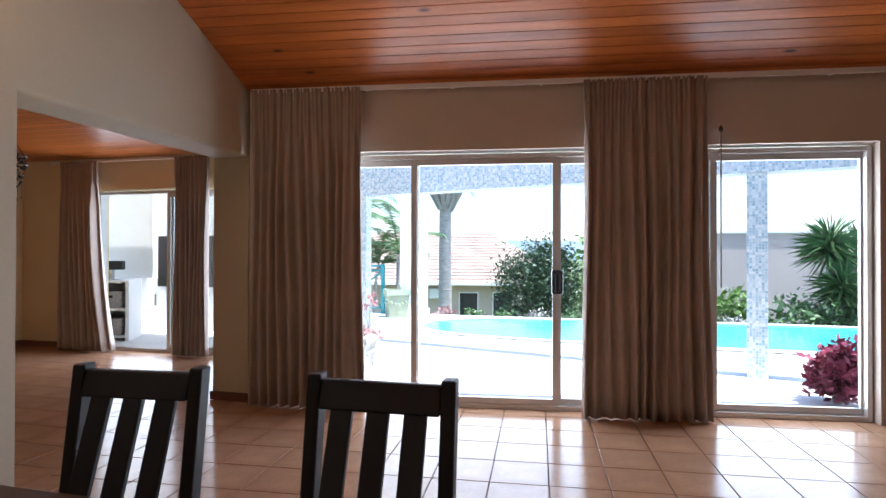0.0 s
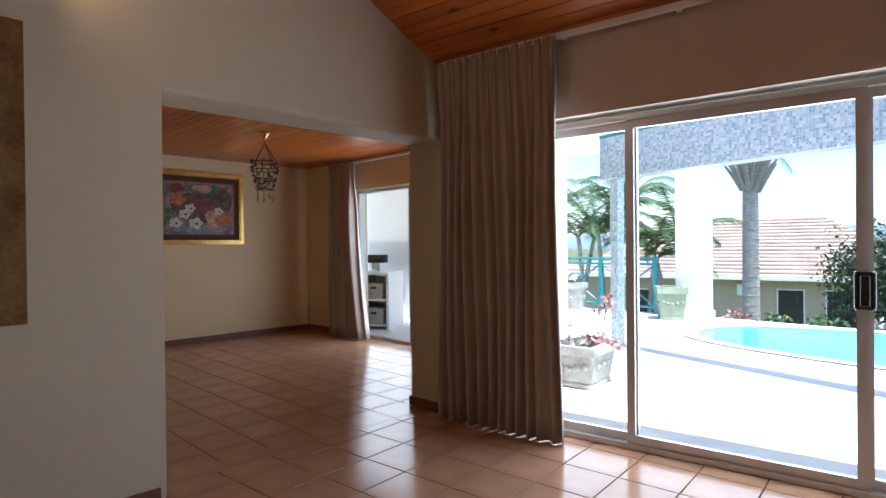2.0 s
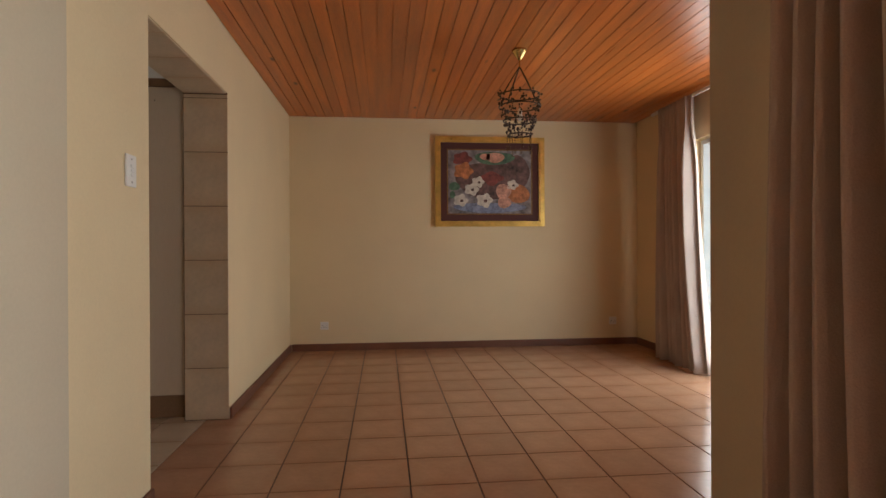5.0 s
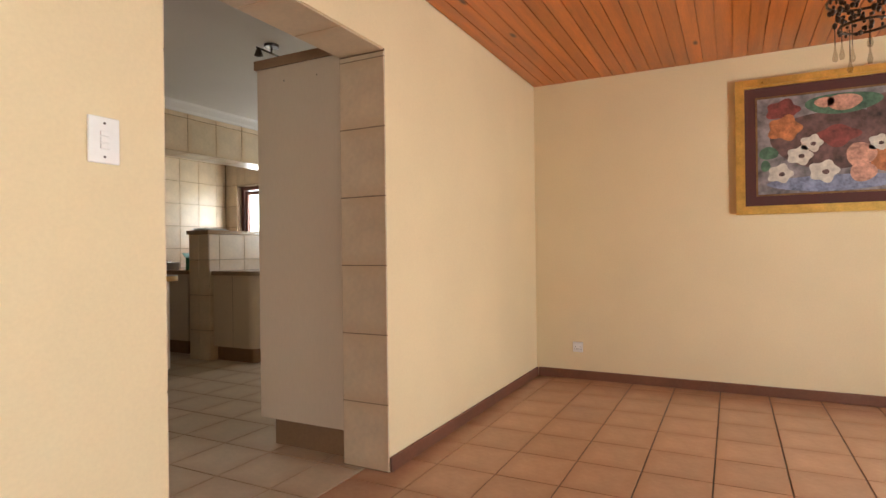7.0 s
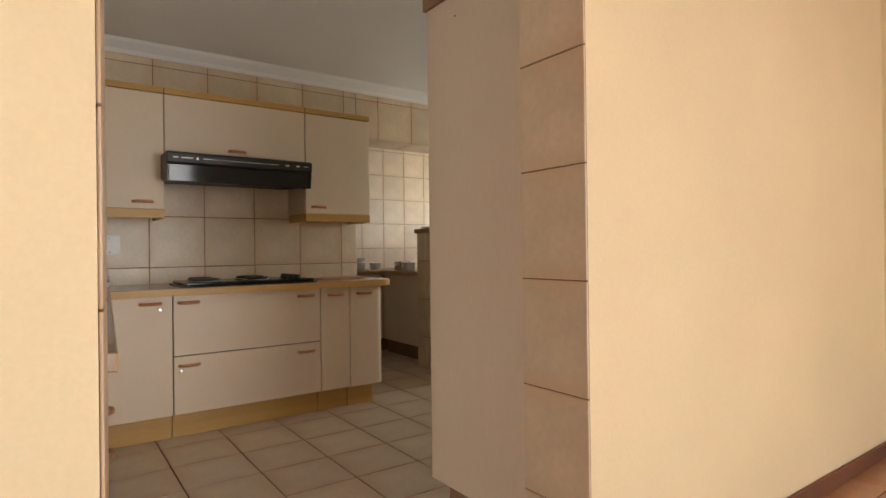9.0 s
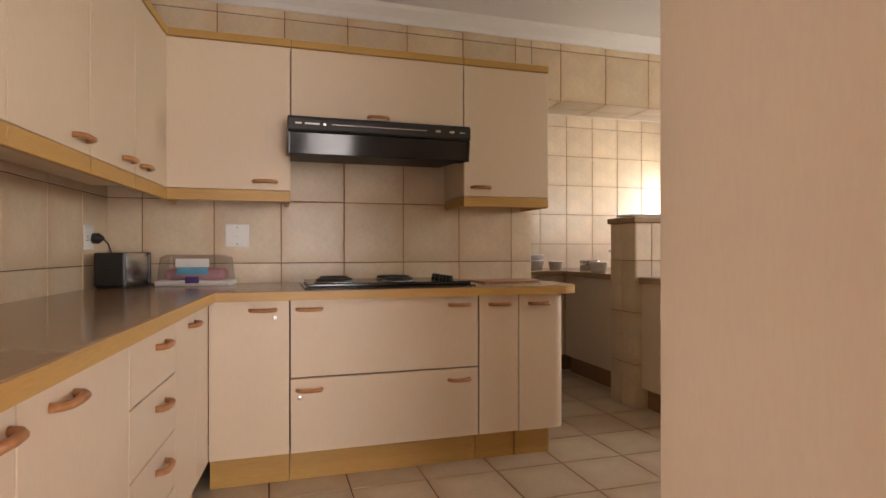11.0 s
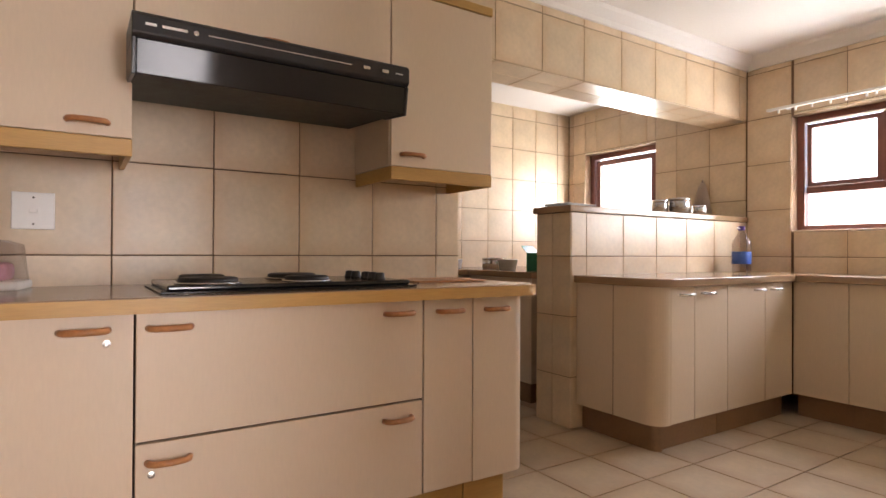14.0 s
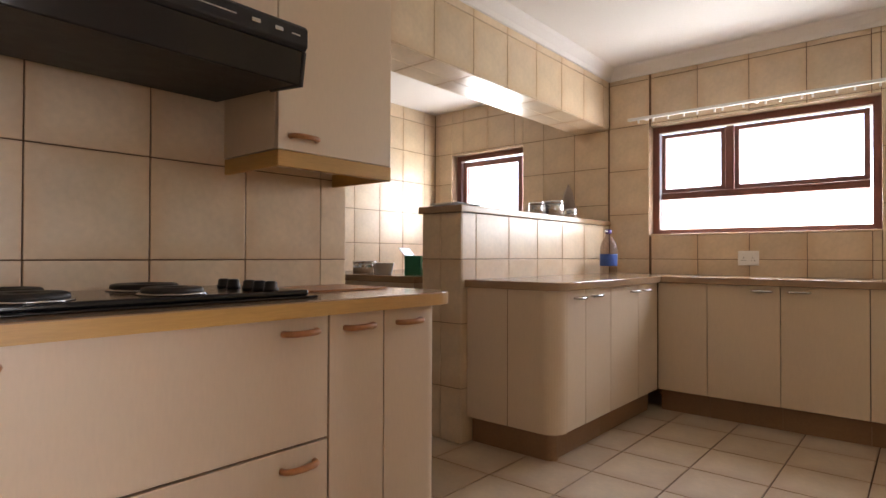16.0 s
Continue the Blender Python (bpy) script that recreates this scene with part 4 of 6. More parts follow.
# scullery counter
base_unit("cream scullery base cabinet", -6.95, -5.30, SCY + 0.001, -1.98, [(-6.12, -5.30, 0.145, 0.858, []), (-6.95, -6.12, 0.145, 0.858, [])], kick=M_KICK)
rt = thing("base_cabinet", "cream scullery cabinet behind the low wall", "cabinet", None, "base cabinets")
part("body", bm_box(KX0 + 0.01, -6.12, -1.96, -1.25, 0.145, 0.858, 0.003), M_LAM, rt)
part("kickboard", bm_box(KX0 + 0.01, -6.16, -1.94, -1.30, 0, 0.145), M_KICK, rt)
worktop("worktop", "tan laminate L-shaped scullery worktop", [(-5.28, SCY + 0.002), (-5.28, -1.95), (-6.09, -1.95), (-6.09, -1.22), (KX0 + 0.003, -1.22), (KX0 + 0.003, SCY + 0.002)])


# ---- cooker hood and hob ----
def cooker_hood():
    h = thing("cooker_hood", "black cooker hood with a smoked glass visor", "cooker hood")
    x0, x1 = -4.61, -3.68

    def drawn(prof, a, b):
        bm = bmesh.new()
        r = [[bm.verts.new((x, y, z)) for y, z in prof] for x in (a, b)]
        n = len(prof)
        bm.faces.new(r[0]), bm.faces.new(r[1][::-1])
        for i in range(n):
            bm.faces.new((r[0][i], r[0][(i + 1) % n], r[1][(i + 1) % n], r[1][i]))
        bmesh.ops.recalc_face_normals(bm, faces=bm.faces[:])
        bmesh.ops.bevel(bm, geom=bm.edges[:], offset=0.003, segments=1, affect="EDGES")
        return bm
    part("body", drawn([(WB, 1.738), (-0.46, 1.738), (-0.46, 1.582), (WB, 1.608)], x0, x1), M_BLACK, h)
    part("control_strip", drawn([(-0.46, 1.738), (-0.275, 1.738), (-0.262, 1.725), (-0.262, 1.672), (-0.275, 1.66), (-0.46, 1.66)], x0, x1), M_BLACK, h)
    part("visor", drawn([(-0.280, 1.659), (-0.272, 1.659), (-0.287, 1.556), (-0.295, 1.556)], x0 + 0.012, x1 - 0.012), M_SMOKE, h, "smoked glass visor")
    part("filter", drawn([(-0.80, 1.603), (-0.31, 1.572), (-0.31, 1.563), (-0.80, 1.594)], x0 + 0.014, x1 - 0.014), M_PLATEIRON, h, "dark mesh grease filter")
    for xx in (x0, x1 - 0.012):
        part("cheek", drawn([(-0.46, 1.659), (-0.268, 1.659), (-0.275, 1.61), (-0.285, 1.553), (-0.46, 1.570)], xx, xx + 0.012), M_BLACK, h)
    part("trim_line", bm_box(-4.37, -3.89, -0.262, -0.2605, 1.698, 1.702), M_STEEL, h, "thin silver line")
    for xx, w in ((-3.715, 0.03), (-3.76, 0.07)):
        part("lettering_bar", bm_box(xx - w, xx, -0.262, -0.2605, 1.696, 1.704), M_PLATE, h)
    part("emblem", bm_lathe([(0.001, 0), (0.008, 0), (0.008, 0.0015), (0.001, 0.002)], 12), M_STEEL, h, m=pose(-3.855, -0.262, 1.70, -90, 0, 0))
    for xx in (-4.43, -4.505):
        part("slider_switch", bm_box(xx - 0.014, xx + 0.014, -0.262, -0.257, 1.693, 1.706, 0.002), M_STEEL, h)
    part("lettering_bar", bm_box(-4.58, -4.55, -0.262, -0.2605, 1.698, 1.702), M_PLATE, h)
    return h


cooker_hood()


def hob():
    h = thing("hob", "black four-plate electric hob set in the worktop", "hob")
    x0, x1, y0, y1 = -4.62, -3.765, -0.70, -0.235
    part("rim", bm_box(x0 - 0.008, x1 + 0.008, y0 - 0.008, y1 + 0.008, 0.9005, 0.9075, 0.003), M_HOB, h, "flat black rim")
    part("tray", bm_box(x0 + 0.012, x1 - 0.012, y0 + 0.012, y1 - 0.012, 0.9076, 0.925, 0.006), M_HOB, h)
    for xx, yy, r in ((-3.91, -0.345, 0.09), (-3.93, -0.575, 0.075), (-4.24, -0.345, 0.075), (-4.26, -0.575, 0.09)):
        part("spill_ring", bm_lathe([(r + 0.012, 0.0), (r + 0.012, 0.004), (r + 0.004, 0.007), (r + 0.003, 0.002)], 32, at=(xx, yy, 0.9252)), M_STEEL, h, "steel spill ring", True)
        part("hot_plate", bm_lathe([(r + 0.002, 0.0), (r + 0.002, 0.010), (r, 0.016), (r - 0.008, 0.019), (0.03, 0.018), (0.028, 0.016)], 32, at=(xx, yy, 0.926)), M_PLATEIRON, h, "cast iron hot plate", True)
    for yy in (-0.285, -0.345, -0.405, -0.50, -0.56):
        part("knob", bm_lathe([(0.022, 0), (0.022, 0.006), (0.019, 0.010), (0.018, 0.024), (0.013, 0.028)], 20, at=(-4.50, yy, 0.9252)), M_BLACK, h, "black control knob", True)
    return h


hob()
board = thing("cutting_board", "thin tan pull-out board lying by the hob", "board")
part("slab", bm_box(-5.10, -4.75, -0.70, -0.42, 0.9005, 0.908, 0.002), M_HANDLE, board)


# ---- small kitchen things ----
def wall_switch(name, label, m, w=0.08, h=0.12, rockers=1, sockets=False, category="switch"):
    """A cover plate in x and z, facing -y."""
    s = thing(name, label, category, m)
    part("plate", bm_box(-w / 2, w / 2, -0.010, -0.0005, -h / 2, h / 2, 0.003), M_PLATE, s)
    if sockets:
        for sx in (-w * 0.22, w * 0.22):
            for dx, dz in ((0, 0.012), (-0.010, -0.006), (0.010, -0.006)):
                part("pin_hole", bm_lathe([(0.0015, 0), (0.0035, 0), (0.0035, 0.0012), (0.0015, 0.0014)], 8), M_BLACK, s, m=pose(sx + dx, -0.010, dz - 0.01, 90, 0, 0))
            part("rocker", bm_box(sx - 0.007, sx + 0.007, -0.014, -0.010, h * 0.24, h * 0.24 + 0.016, 0.002), M_PLATE, s)
    else:
        for i in range(rockers):
            z = (i - (rockers - 1) / 2) * 0.017
            part("rocker", bm_box(-0.013, 0.013, -0.015, -0.010, z - 0.007, z + 0.007, 0.002), M_PLATE, s)
        for z in (-h * 0.36, h * 0.36):
            part("screw", bm_lathe([(0.001, 0), (0.0035, 0), (0.0035, 0.001), (0.001, 0.0015)], 8), M_BRONZE, s, m=pose(0, -0.010, z, 90, 0, 0))
    return s


BACK = pose(0, 0, 0, 0, 0, 180)
wall_switch("light_switch", "white double light switch on the cream wall", pose(-2.955, LY0, 1.39, 0, 0, 180), 0.085, 0.125, 3)
wall_switch("wall_socket", "white double socket low on the cream wall", pose(LX0, 2.765, 0.265, 0, 0, 90), 0.085, 0.085, 1, True, "socket")
wall_switch("wall_socket", "faint cream socket plate low on the lounge wall", pose(LX0, 5.93, 0.265, 0, 0, 90), 0.085, 0.085, 1, True, "socket")
wall_switch("isolator_switch", "white cooker isolator switch on the tiles", pose(-3.421, KY0, 1.168, 0, 0, 180), 0.125, 0.13, 1)
wall_switch("wall_socket", "white double socket with a black plug on the tiles", TURN @ pose(WX, -0.53, 1.15, 0, 0, -90), 0.115, 0.12, 1, True, "socket")
wall_switch("wall_socket", "white double socket below the kitchen window", pose(KX0, 0.255, 1.022, 0, 0, 90), 0.13, 0.10, 1, True, "socket")


def toaster():
    t = thing("toaster", "black and steel toaster plugged in on the worktop", "toaster", pose(-2.89, -0.675, 0.9005, 0, 0, -14) @ Matrix.Scale(0.93, 4))
    part("body", bm_box(-0.075, 0.075, -0.14, 0.14, 0.012, 0.185, 0.02), M_STEEL, t, "brushed steel shell", True)
    for y in (-0.15, 0.128):
        part("end_cap", bm_box(-0.08, 0.08, y, y + 0.025, 0.008, 0.188, 0.010), M_BLACK, t)
    part("base", bm_box(-0.07, 0.07, -0.14, 0.14, 0, 0.014, 0.003), M_BLACK, t)
    for x in (-0.035, 0.012):
        part("slot", bm_box(x, x + 0.024, -0.11, 0.11, 0.183, 0.1865), M_DARK, t)
    part("lever", bm_box(-0.02, 0.02, 0.153, 0.168, 0.11, 0.125, 0.003), M_BLACK, t)
    return t


toaster()
plug = thing("power_cord", "black plug and cord hanging from the socket", "cord")
part("plug", bm_lathe([(0.012, 0), (0.026, 0.004), (0.027, 0.03), (0.014, 0.045), (0.006, 0.055)], 16), M_BLACK, plug, smooth=True, m=TURN @ pose(WX - 0.010, -0.565, 1.145, 0, -90, 0))
part("cord", bm_tube([TURN @ Vector(p) for p in ((WX - 0.06, -0.565, 1.14), (WX - 0.075, -0.58, 1.12), (WX - 0.085, -0.61, 1.06), (WX - 0.07, -0.68, 0.98), (WX - 0.10, -0.79, 0.905), (-2.98, -0.80, 0.905), (-3.04, -0.78, 0.905), (-3.065, -0.795, 0.906), (-3.04, -0.81, 0.905))], 0.004, 6), M_BLACK, plug, smooth=True)


def crisper():
    c = thing("food_keeper", "clear plastic bread keeper with a purple clip", "food container", pose(-3.225, -0.74, 0.9005, 0, 0, -8) @ Matrix.Scale(0.98, 4))
    part("tray", bm_box(-0.19, 0.19, -0.10, 0.10, 0, 0.028, 0.008), M_PLATE, c, "white plastic tray")
    prof = [(-0.185, 0.028), (-0.17, 0.15), (-0.13, 0.165), (0.13, 0.165), (0.17, 0.15), (0.185, 0.028)]
    bm = bmesh.new()
    r = [[bm.verts.new((x * (1 if i in (1, 2) else 0.96), y, z)) for x, z in prof] for i, y in enumerate((-0.09, -0.07, 0.07, 0.09))]
    for p, q in zip(r, r[1:]):
        for i in range(len(prof) - 1):
            bm.faces.new((p[i], p[i + 1], q[i + 1], q[i]))
    bm.faces.new(r[0]), bm.faces.new(r[-1][::-1])
    lid = part("lid", bm, M_CLEARP, c, "clear dome lid", True)
    lid.visible_shadow = False
    part("contents", bm_box(-0.15, 0.15, -0.06, 0.06, 0.029, 0.09, 0.02), M_LILAC, c, "pink packet inside", True)
    part("label_band", bm_box(-0.085, 0.085, 0.0925, 0.094, 0.10, 0.145, 0.0005), M_PLATE, c)
    part("label_panel", bm_prism([(-0.08, 0.06), (0.08, 0.06), (0.075, 0.1), (-0.075, 0.1)], 0, 0.0015), M_CYAN, c, m=pose(0, 0.0945, 0, 90, 0, 0))
    part("clip", bm_box(-0.035, 0.035, 0.095, 0.108, 0.014, 0.05, 0.006), M_PURPLE, c, "purple clip", True)
    return c


crisper()


def bottle():
    b = thing("water_bottle", "large clear plastic water bottle with a blue label", "bottle", pose(-7.52, -0.60, 0.9005))
    shell = part("shell", bm_lathe([(0.05, 0), (0.062, 0.012), (0.062, 0.05), (0.058, 0.06), (0.062, 0.07), (0.062, 0.19), (0.055, 0.225), (0.026, 0.27), (0.02, 0.285), (0.02, 0.305)], 24), M_CLEARP, b, "clear ribbed plastic", True)
    shell.visible_shadow = False
    part("label", bm_lathe([(0.0632, 0.06), (0.0635, 0.062), (0.0635, 0.145), (0.0632, 0.147)], 24), M_BLUE, b, "blue paper label", True)
    part("cap", bm_lathe([(0.021, 0.298), (0.023, 0.3), (0.023, 0.325), (0.018, 0.328)], 16), M_PURPLE, b, "dark blue cap", True)
    part("handle", bm_tube([(0.015, 0.0, 0.31), (0.05, 0.0, 0.315), (0.06, 0.0, 0.31)], 0.005, 6), M_PLATE, b)
    return b


bottle()


def tin(x, y, r, h, z=1.3125, name="steel_tin", label="small shiny steel canister on the low wall"):
    t = thing(name, label, "tin", pose(x, y, z), "canisters")
    part("body", bm_lathe([(r, 0), (r, h * 0.8), (r * 0.99, h * 0.81)], 24), M_STEEL, t, smooth=True)
    part("lid", bm_lathe([(r * 1.03, h * 0.81), (r * 1.03, h * 0.97), (r * 0.98, h)], 24), M_STEEL, t, smooth=True)
    return t


tin(-7.05, -0.93, 0.055, 0.10), tin(-7.17, -0.86, 0.075, 0.115), tin(-7.42, -0.86, 0.05, 0.075)
towel = thing("tea_towel", "pale checked tea towel hanging on the tiled wall", "towel")
bm = bmesh.new()
rows = []
for j in range(9):
    q = j / 8
    rows.append([bm.verts.new((KX0 + 0.02 + 0.016 * math.sin(6 * u + 2 * q) * q + 0.01, -1.10 + (u - 0.5) * (0.02 + 0.17 * q ** 0.7), 1.62 - 0.27 * q + 0.02 * math.sin(3 * u))) for u in [k / 8 for k in range(9)]])
for p, q in zip(rows, rows[1:]):
    for i in range(8):
        bm.faces.new((p[i], p[i + 1], q[i + 1], q[i]))
bmesh.ops.solidify(bm, geom=bm.faces[:], thickness=0.006)
part("cloth", bm, M_CLOTH, towel, smooth=True)
part("hook", bm_tube([(KX0 + 0.001, -1.10, 1.615), (KX0 + 0.03, -1.10, 1.615), (KX0 + 0.035, -1.10, 1.63)], 0.004, 6), M_STEEL, towel)
papers = thing("papers", "small stack of grey papers on the low wall", "papers")
rng = random.Random(2)
for i in range(5):
    part("sheet", bm_box(-0.13, 0.13, -0.09, 0.09, 0, 0.004), M_PAPER, papers, m=pose(-6.12 + rng.uniform(-0.02, 0.02), -0.9 + rng.uniform(-0.02, 0.02), 1.3125 + i * 0.0042, 0, 0, rng.uniform(-12, 12)))


def tub(x, y, z, r, h, label, material, name="plastic_tub"):
    t = thing(name, label, "tub", pose(x, y, z), "tubs")
    part("bowl", bm_lathe([(r * 0.82, 0), (r, h * 0.92), (r * 1.05, h * 0.94), (r * 1.05, h), (r * 0.96, h), (r * 0.8, h * 0.1)], 20), material, t, smooth=True)
    return t


tub(-6.02, -2.40, 0.9005, 0.10, 0.085, "stacked clear plastic tub on the scullery worktop", M_PLATE)
tub(-6.02, -2.40, 0.986, 0.095, 0.05, "clear plastic tub stacked on another", M_PLATE)
tub(-6.22, -2.33, 0.9005, 0.07, 0.075, "white plastic tub on the scullery worktop", M_PLATE)
tub(-6.30, -1.72, 0.9005, 0.075, 0.08, "white margarine tub with a printed side", M_PLATE)
pot = tin(-6.42, -2.05, 0.09, 0.09, 0.9005, "saucepan", "small steel saucepan on the scullery worktop")
carton = thing("carton", "green cardboard carton with its lid flap open", "carton", pose(-6.42, -1.50, 0.9005, 0, 0, 20))
part("box", bm_box(-0.09, 0.09, -0.06, 0.06, 0, 0.13, 0.003), M_GREENBOX, carton)
part("flap", bm_box(-0.09, 0.09, -0.001, 0.001, 0, 0.07), M_GREENBOX, carton, m=pose(0, -0.06, 0.13, 40, 0, 0))
part("printed_panel", bm_lathe([(0.001, 0), (0.035, 0), (0.035, 0.001), (0.001, 0.0015)], 20), M_PLATE, carton, m=pose(0.03, 0.06, 0.065, -90, 0, 0))
lamp = thing("ceiling_spotlight", "small dark spotlight bar on the kitchen ceiling", "lamp", pose(-4.95, 1.1, KZ))
part("base", bm_lathe([(0.05, -0.02), (0.05, -0.001), (0.02, 0.0)], 20), M_BRONZE, lamp)
part("bar", bm_tube([(-0.14, 0, -0.06), (0.14, 0, -0.06)], 0.006), M_BRONZE, lamp)
part("stem", bm_tube([(0, 0, -0.02), (0, 0, -0.06)], 0.006), M_BRONZE, lamp)
for x in (-0.12, 0.12):
    part("head", bm_lathe([(0.012, 0.0), (0.03, -0.05), (0.028, -0.05), (0.008, -0.005)], 16, at=(x, 0, -0.06)), M_BRONZE, lamp)


# ---- lounge things ----
def picture():
    p = thing("painting", "gilt-framed still life of flowers and fruit", "painting", pose(LX0, 4.545, 1.797, 0, 0, 90))
    w, h = 1.20, 0.97
    for k, (i, d, wd) in enumerate(((0.0, 0.045, 0.045), (0.035, 0.034, 0.025))):
        part("frame", ring_frame(w - 2 * i, h - 2 * i, wd, d, x=-w / 2 + i, z=-h / 2 + i, y=-d), M_GOLD, p, "gilt moulding")
    part("mount", ring_frame(w - 0.12, h - 0.12, 0.075, 0.014, x=-w / 2 + 0.06, z=-h / 2 + 0.06, y=-0.016), M_BROWNMAT, p, "maroon mount")
    part("inner_slip", ring_frame(w - 0.26, h - 0.26, 0.012, 0.016, x=-w / 2 + 0.13, z=-h / 2 + 0.13, y=-0.018), M_OLDGOLD, p)
    part("canvas", bm_box(-w / 2 + 0.13, w / 2 - 0.13, -0.010, -0.001, -h / 2 + 0.13, h / 2 - 0.13), M_ART["ground"], p)

    def blob(name, key, x, z, rx, rz, petals=0, lift=0.0115):
        bm = bmesh.new()
        n = 40
        pts = []
        for i in range(n):
            t = 2 * math.pi * i / n
            q = 1 + (0.14 * math.cos(petals * t) if petals else 0) + 0.05 * math.sin(3 * t + x * 9)
            pts.append((x + rx * q * math.cos(t), z + rz * q * math.sin(t)))
        f = bm.faces.new([bm.verts.new((u, -lift, v)) for u, v in pts])
        r = bmesh.ops.extrude_face_region(bm, geom=[f])
        bmesh.ops.translate(bm, verts=[g for g in r["geom"] if isinstance(g, bmesh.types.BMVert)], vec=(0, -0.0008, 0))
        part(name, bm, M_ART[key], p)
    blob("painted_shade", "dark", 0.02, 0.02, 0.40, 0.20), blob("painted_shade", "dark", 0.30, 0.12, 0.14, 0.17, 0, 0.0121)
    blob("painted_cloth", "blue", 0.0, -0.28, 0.40, 0.055), blob("painted_cloth", "orange", 0.32, -0.13, 0.12, 0.10, 0, 0.0130)
    blob("painted_bowl", "green", 0.05, 0.26, 0.22, 0.07, 0, 0.0125), blob("painted_fruit", "coral", 0.06, 0.265, 0.10, 0.055, 0, 0.0135), blob("painted_fruit", "coral", -0.05, 0.275, 0.06, 0.035, 0, 0.0135)
    blob("painted_flower", "red", -0.30, 0.25, 0.10, 0.07, 5, 0.0125), blob("painted_flower", "orange", -0.29, 0.12, 0.10, 0.085, 5, 0.0135), blob("painted_leaf", "green", -0.39, -0.05, 0.06, 0.045, 0, 0.0125), blob("painted_leaf", "green", -0.41, -0.14, 0.03, 0.04, 0, 0.0125)
    blob("painted_flower", "red", 0.02, 0.04, 0.12, 0.07, 4, 0.0127)
    for x, z, r in ((-0.32, -0.20, 0.075), (-0.20, -0.08, 0.075), (-0.13, 0.0, 0.065), (-0.06, -0.20, 0.085), (0.25, -0.03, 0.06)):
        blob("painted_flower", "white", x, z, r, r * 0.85, 5, 0.0135), blob("painted_centre", "dark", x + 0.01, z - 0.005, r * 0.25, r * 0.2, 0, 0.0145)
    blob("painted_fruit", "coral", 0.15, -0.10, 0.085, 0.08, 0, 0.0135), blob("painted_fruit", "coral", 0.16, -0.22, 0.075, 0.065, 0, 0.0145)
    return p


picture()


def chandelier():
    c = thing("chandelier", "small bronze beaded chandelier with glass drops", "chandelier", pose(-4.53, 4.35, LZ))
    part("ceiling_rose", bm_lathe([(0.012, -0.075), (0.02, -0.06), (0.05, -0.02), (0.055, -0.004), (0.05, 0.0)], 24), M_BRASS, c, "brass ceiling cup", True)
    part("stem", bm_tube([(0, 0, -0.06), (0, 0, -0.13)], 0.006), M_BRASS, c)
    for k in range(4):
        t = math.pi / 2 * k + 0.4
        part("chain", bm_tube([(0, 0, -0.12), (0.07 * math.cos(t), 0.07 * math.sin(t), -0.22), (0.135 * math.cos(t), 0.135 * math.sin(t), -0.32)], 0.005, 6), M_BRONZE, c)
    rng = random.Random(11)
    for r, z in ((0.14, -0.32), (0.145, -0.40), (0.115, -0.50), (0.08, -0.60)):
        part("hoop", bm_tube([(r * math.cos(2 * math.pi * i / 24), r * math.sin(2 * math.pi * i / 24), z) for i in range(25)], 0.005, 6), M_BRONZE, c)
    beads = bmesh.new()
    for _ in range(250):
        q = rng.random()
        z = -0.30 - 0.31 * q
        r = (0.148 - 0.07 * q ** 1.5) * rng.uniform(0.88, 1.06)
        t = rng.uniform(0, 2 * math.pi)
        s = rng.uniform(0.005, 0.0105)
        bmesh.ops.create_icosphere(beads, subdivisions=1, radius=s, matrix=Matrix.LocRotScale((r * math.cos(t), r * math.sin(t), z), None, (1, 1, rng.uniform(0.7, 1.8))))
    tagged(part("beads", beads, M_BRONZE, c, "dark bronze beads and leaves", True), kind="stuff")
    for k in range(9):
        t = 2 * math.pi * k / 9
        r = 0.075 + 0.02 * (k % 2)
        z = -0.61 - 0.02 * (k % 3)
        part("drop", bm_lathe([(0.002, 0.06), (0.004, 0.04), (0.010, 0.012), (0.006, 0.0)], 10, at=(r * math.cos(t), r * math.sin(t), z - 0.09)), M_CRYSTAL, c, "glass drop", True)
        part("wire", bm_tube([(r * math.cos(t), r * math.sin(t), -0.58), (r * math.cos(t), r * math.sin(t), z - 0.03)], 0.0018, 5), M_BRONZE, c)
    part("bulb", bm_lathe([(0.012, -0.50), (0.02, -0.47), (0.015, -0.43), (0.004, -0.41)], 12), M_PLATE, c, "white candle bulb", True)
    return c


chandelier()

# ---- dining room things ----
mir = thing("mirror", "large wall mirror in an aged gilt frame", "mirror", pose(-2.05, 1.272, 1.595, 0, 0, 90))
part("frame", ring_frame(1.28, 1.29, 0.10, 0.04, x=-0.64, z=-0.645, y=-0.045), M_OLDGOLD, mir, "aged gilt frame")
part("inner_bead", ring_frame(1.09, 1.10, 0.012, 0.05, x=-0.545, z=-0.55, y=-0.05), M_GOLD, mir)
part("glass", bm_box(-0.545, 0.545, -0.018, -0.012, -0.55, 0.55), M_MIRROR, mir, "silvered mirror glass")
M_LAMP = glow("lit_glass_shade", (1.0, 0.72, 0.35), 6.0)
wl = thing("wall_lamp", "brass and glass wall lamp lit above the mirror", "wall lamp", pose(-2.05, 1.87, 2.53, 0, 0, 90))
part("backplate", bm_box(-0.05, 0.05, -0.02, -0.001, -0.03, 0.09, 0.006), M_BRASS, wl)
part("shade", bm_prism([(-0.12, -0.02), (0.12, -0.02), (0.08, -0.13), (-0.08, -0.13)], -0.03, 0.06, 0.004), M_LAMP, wl, "warm lit glass shade")
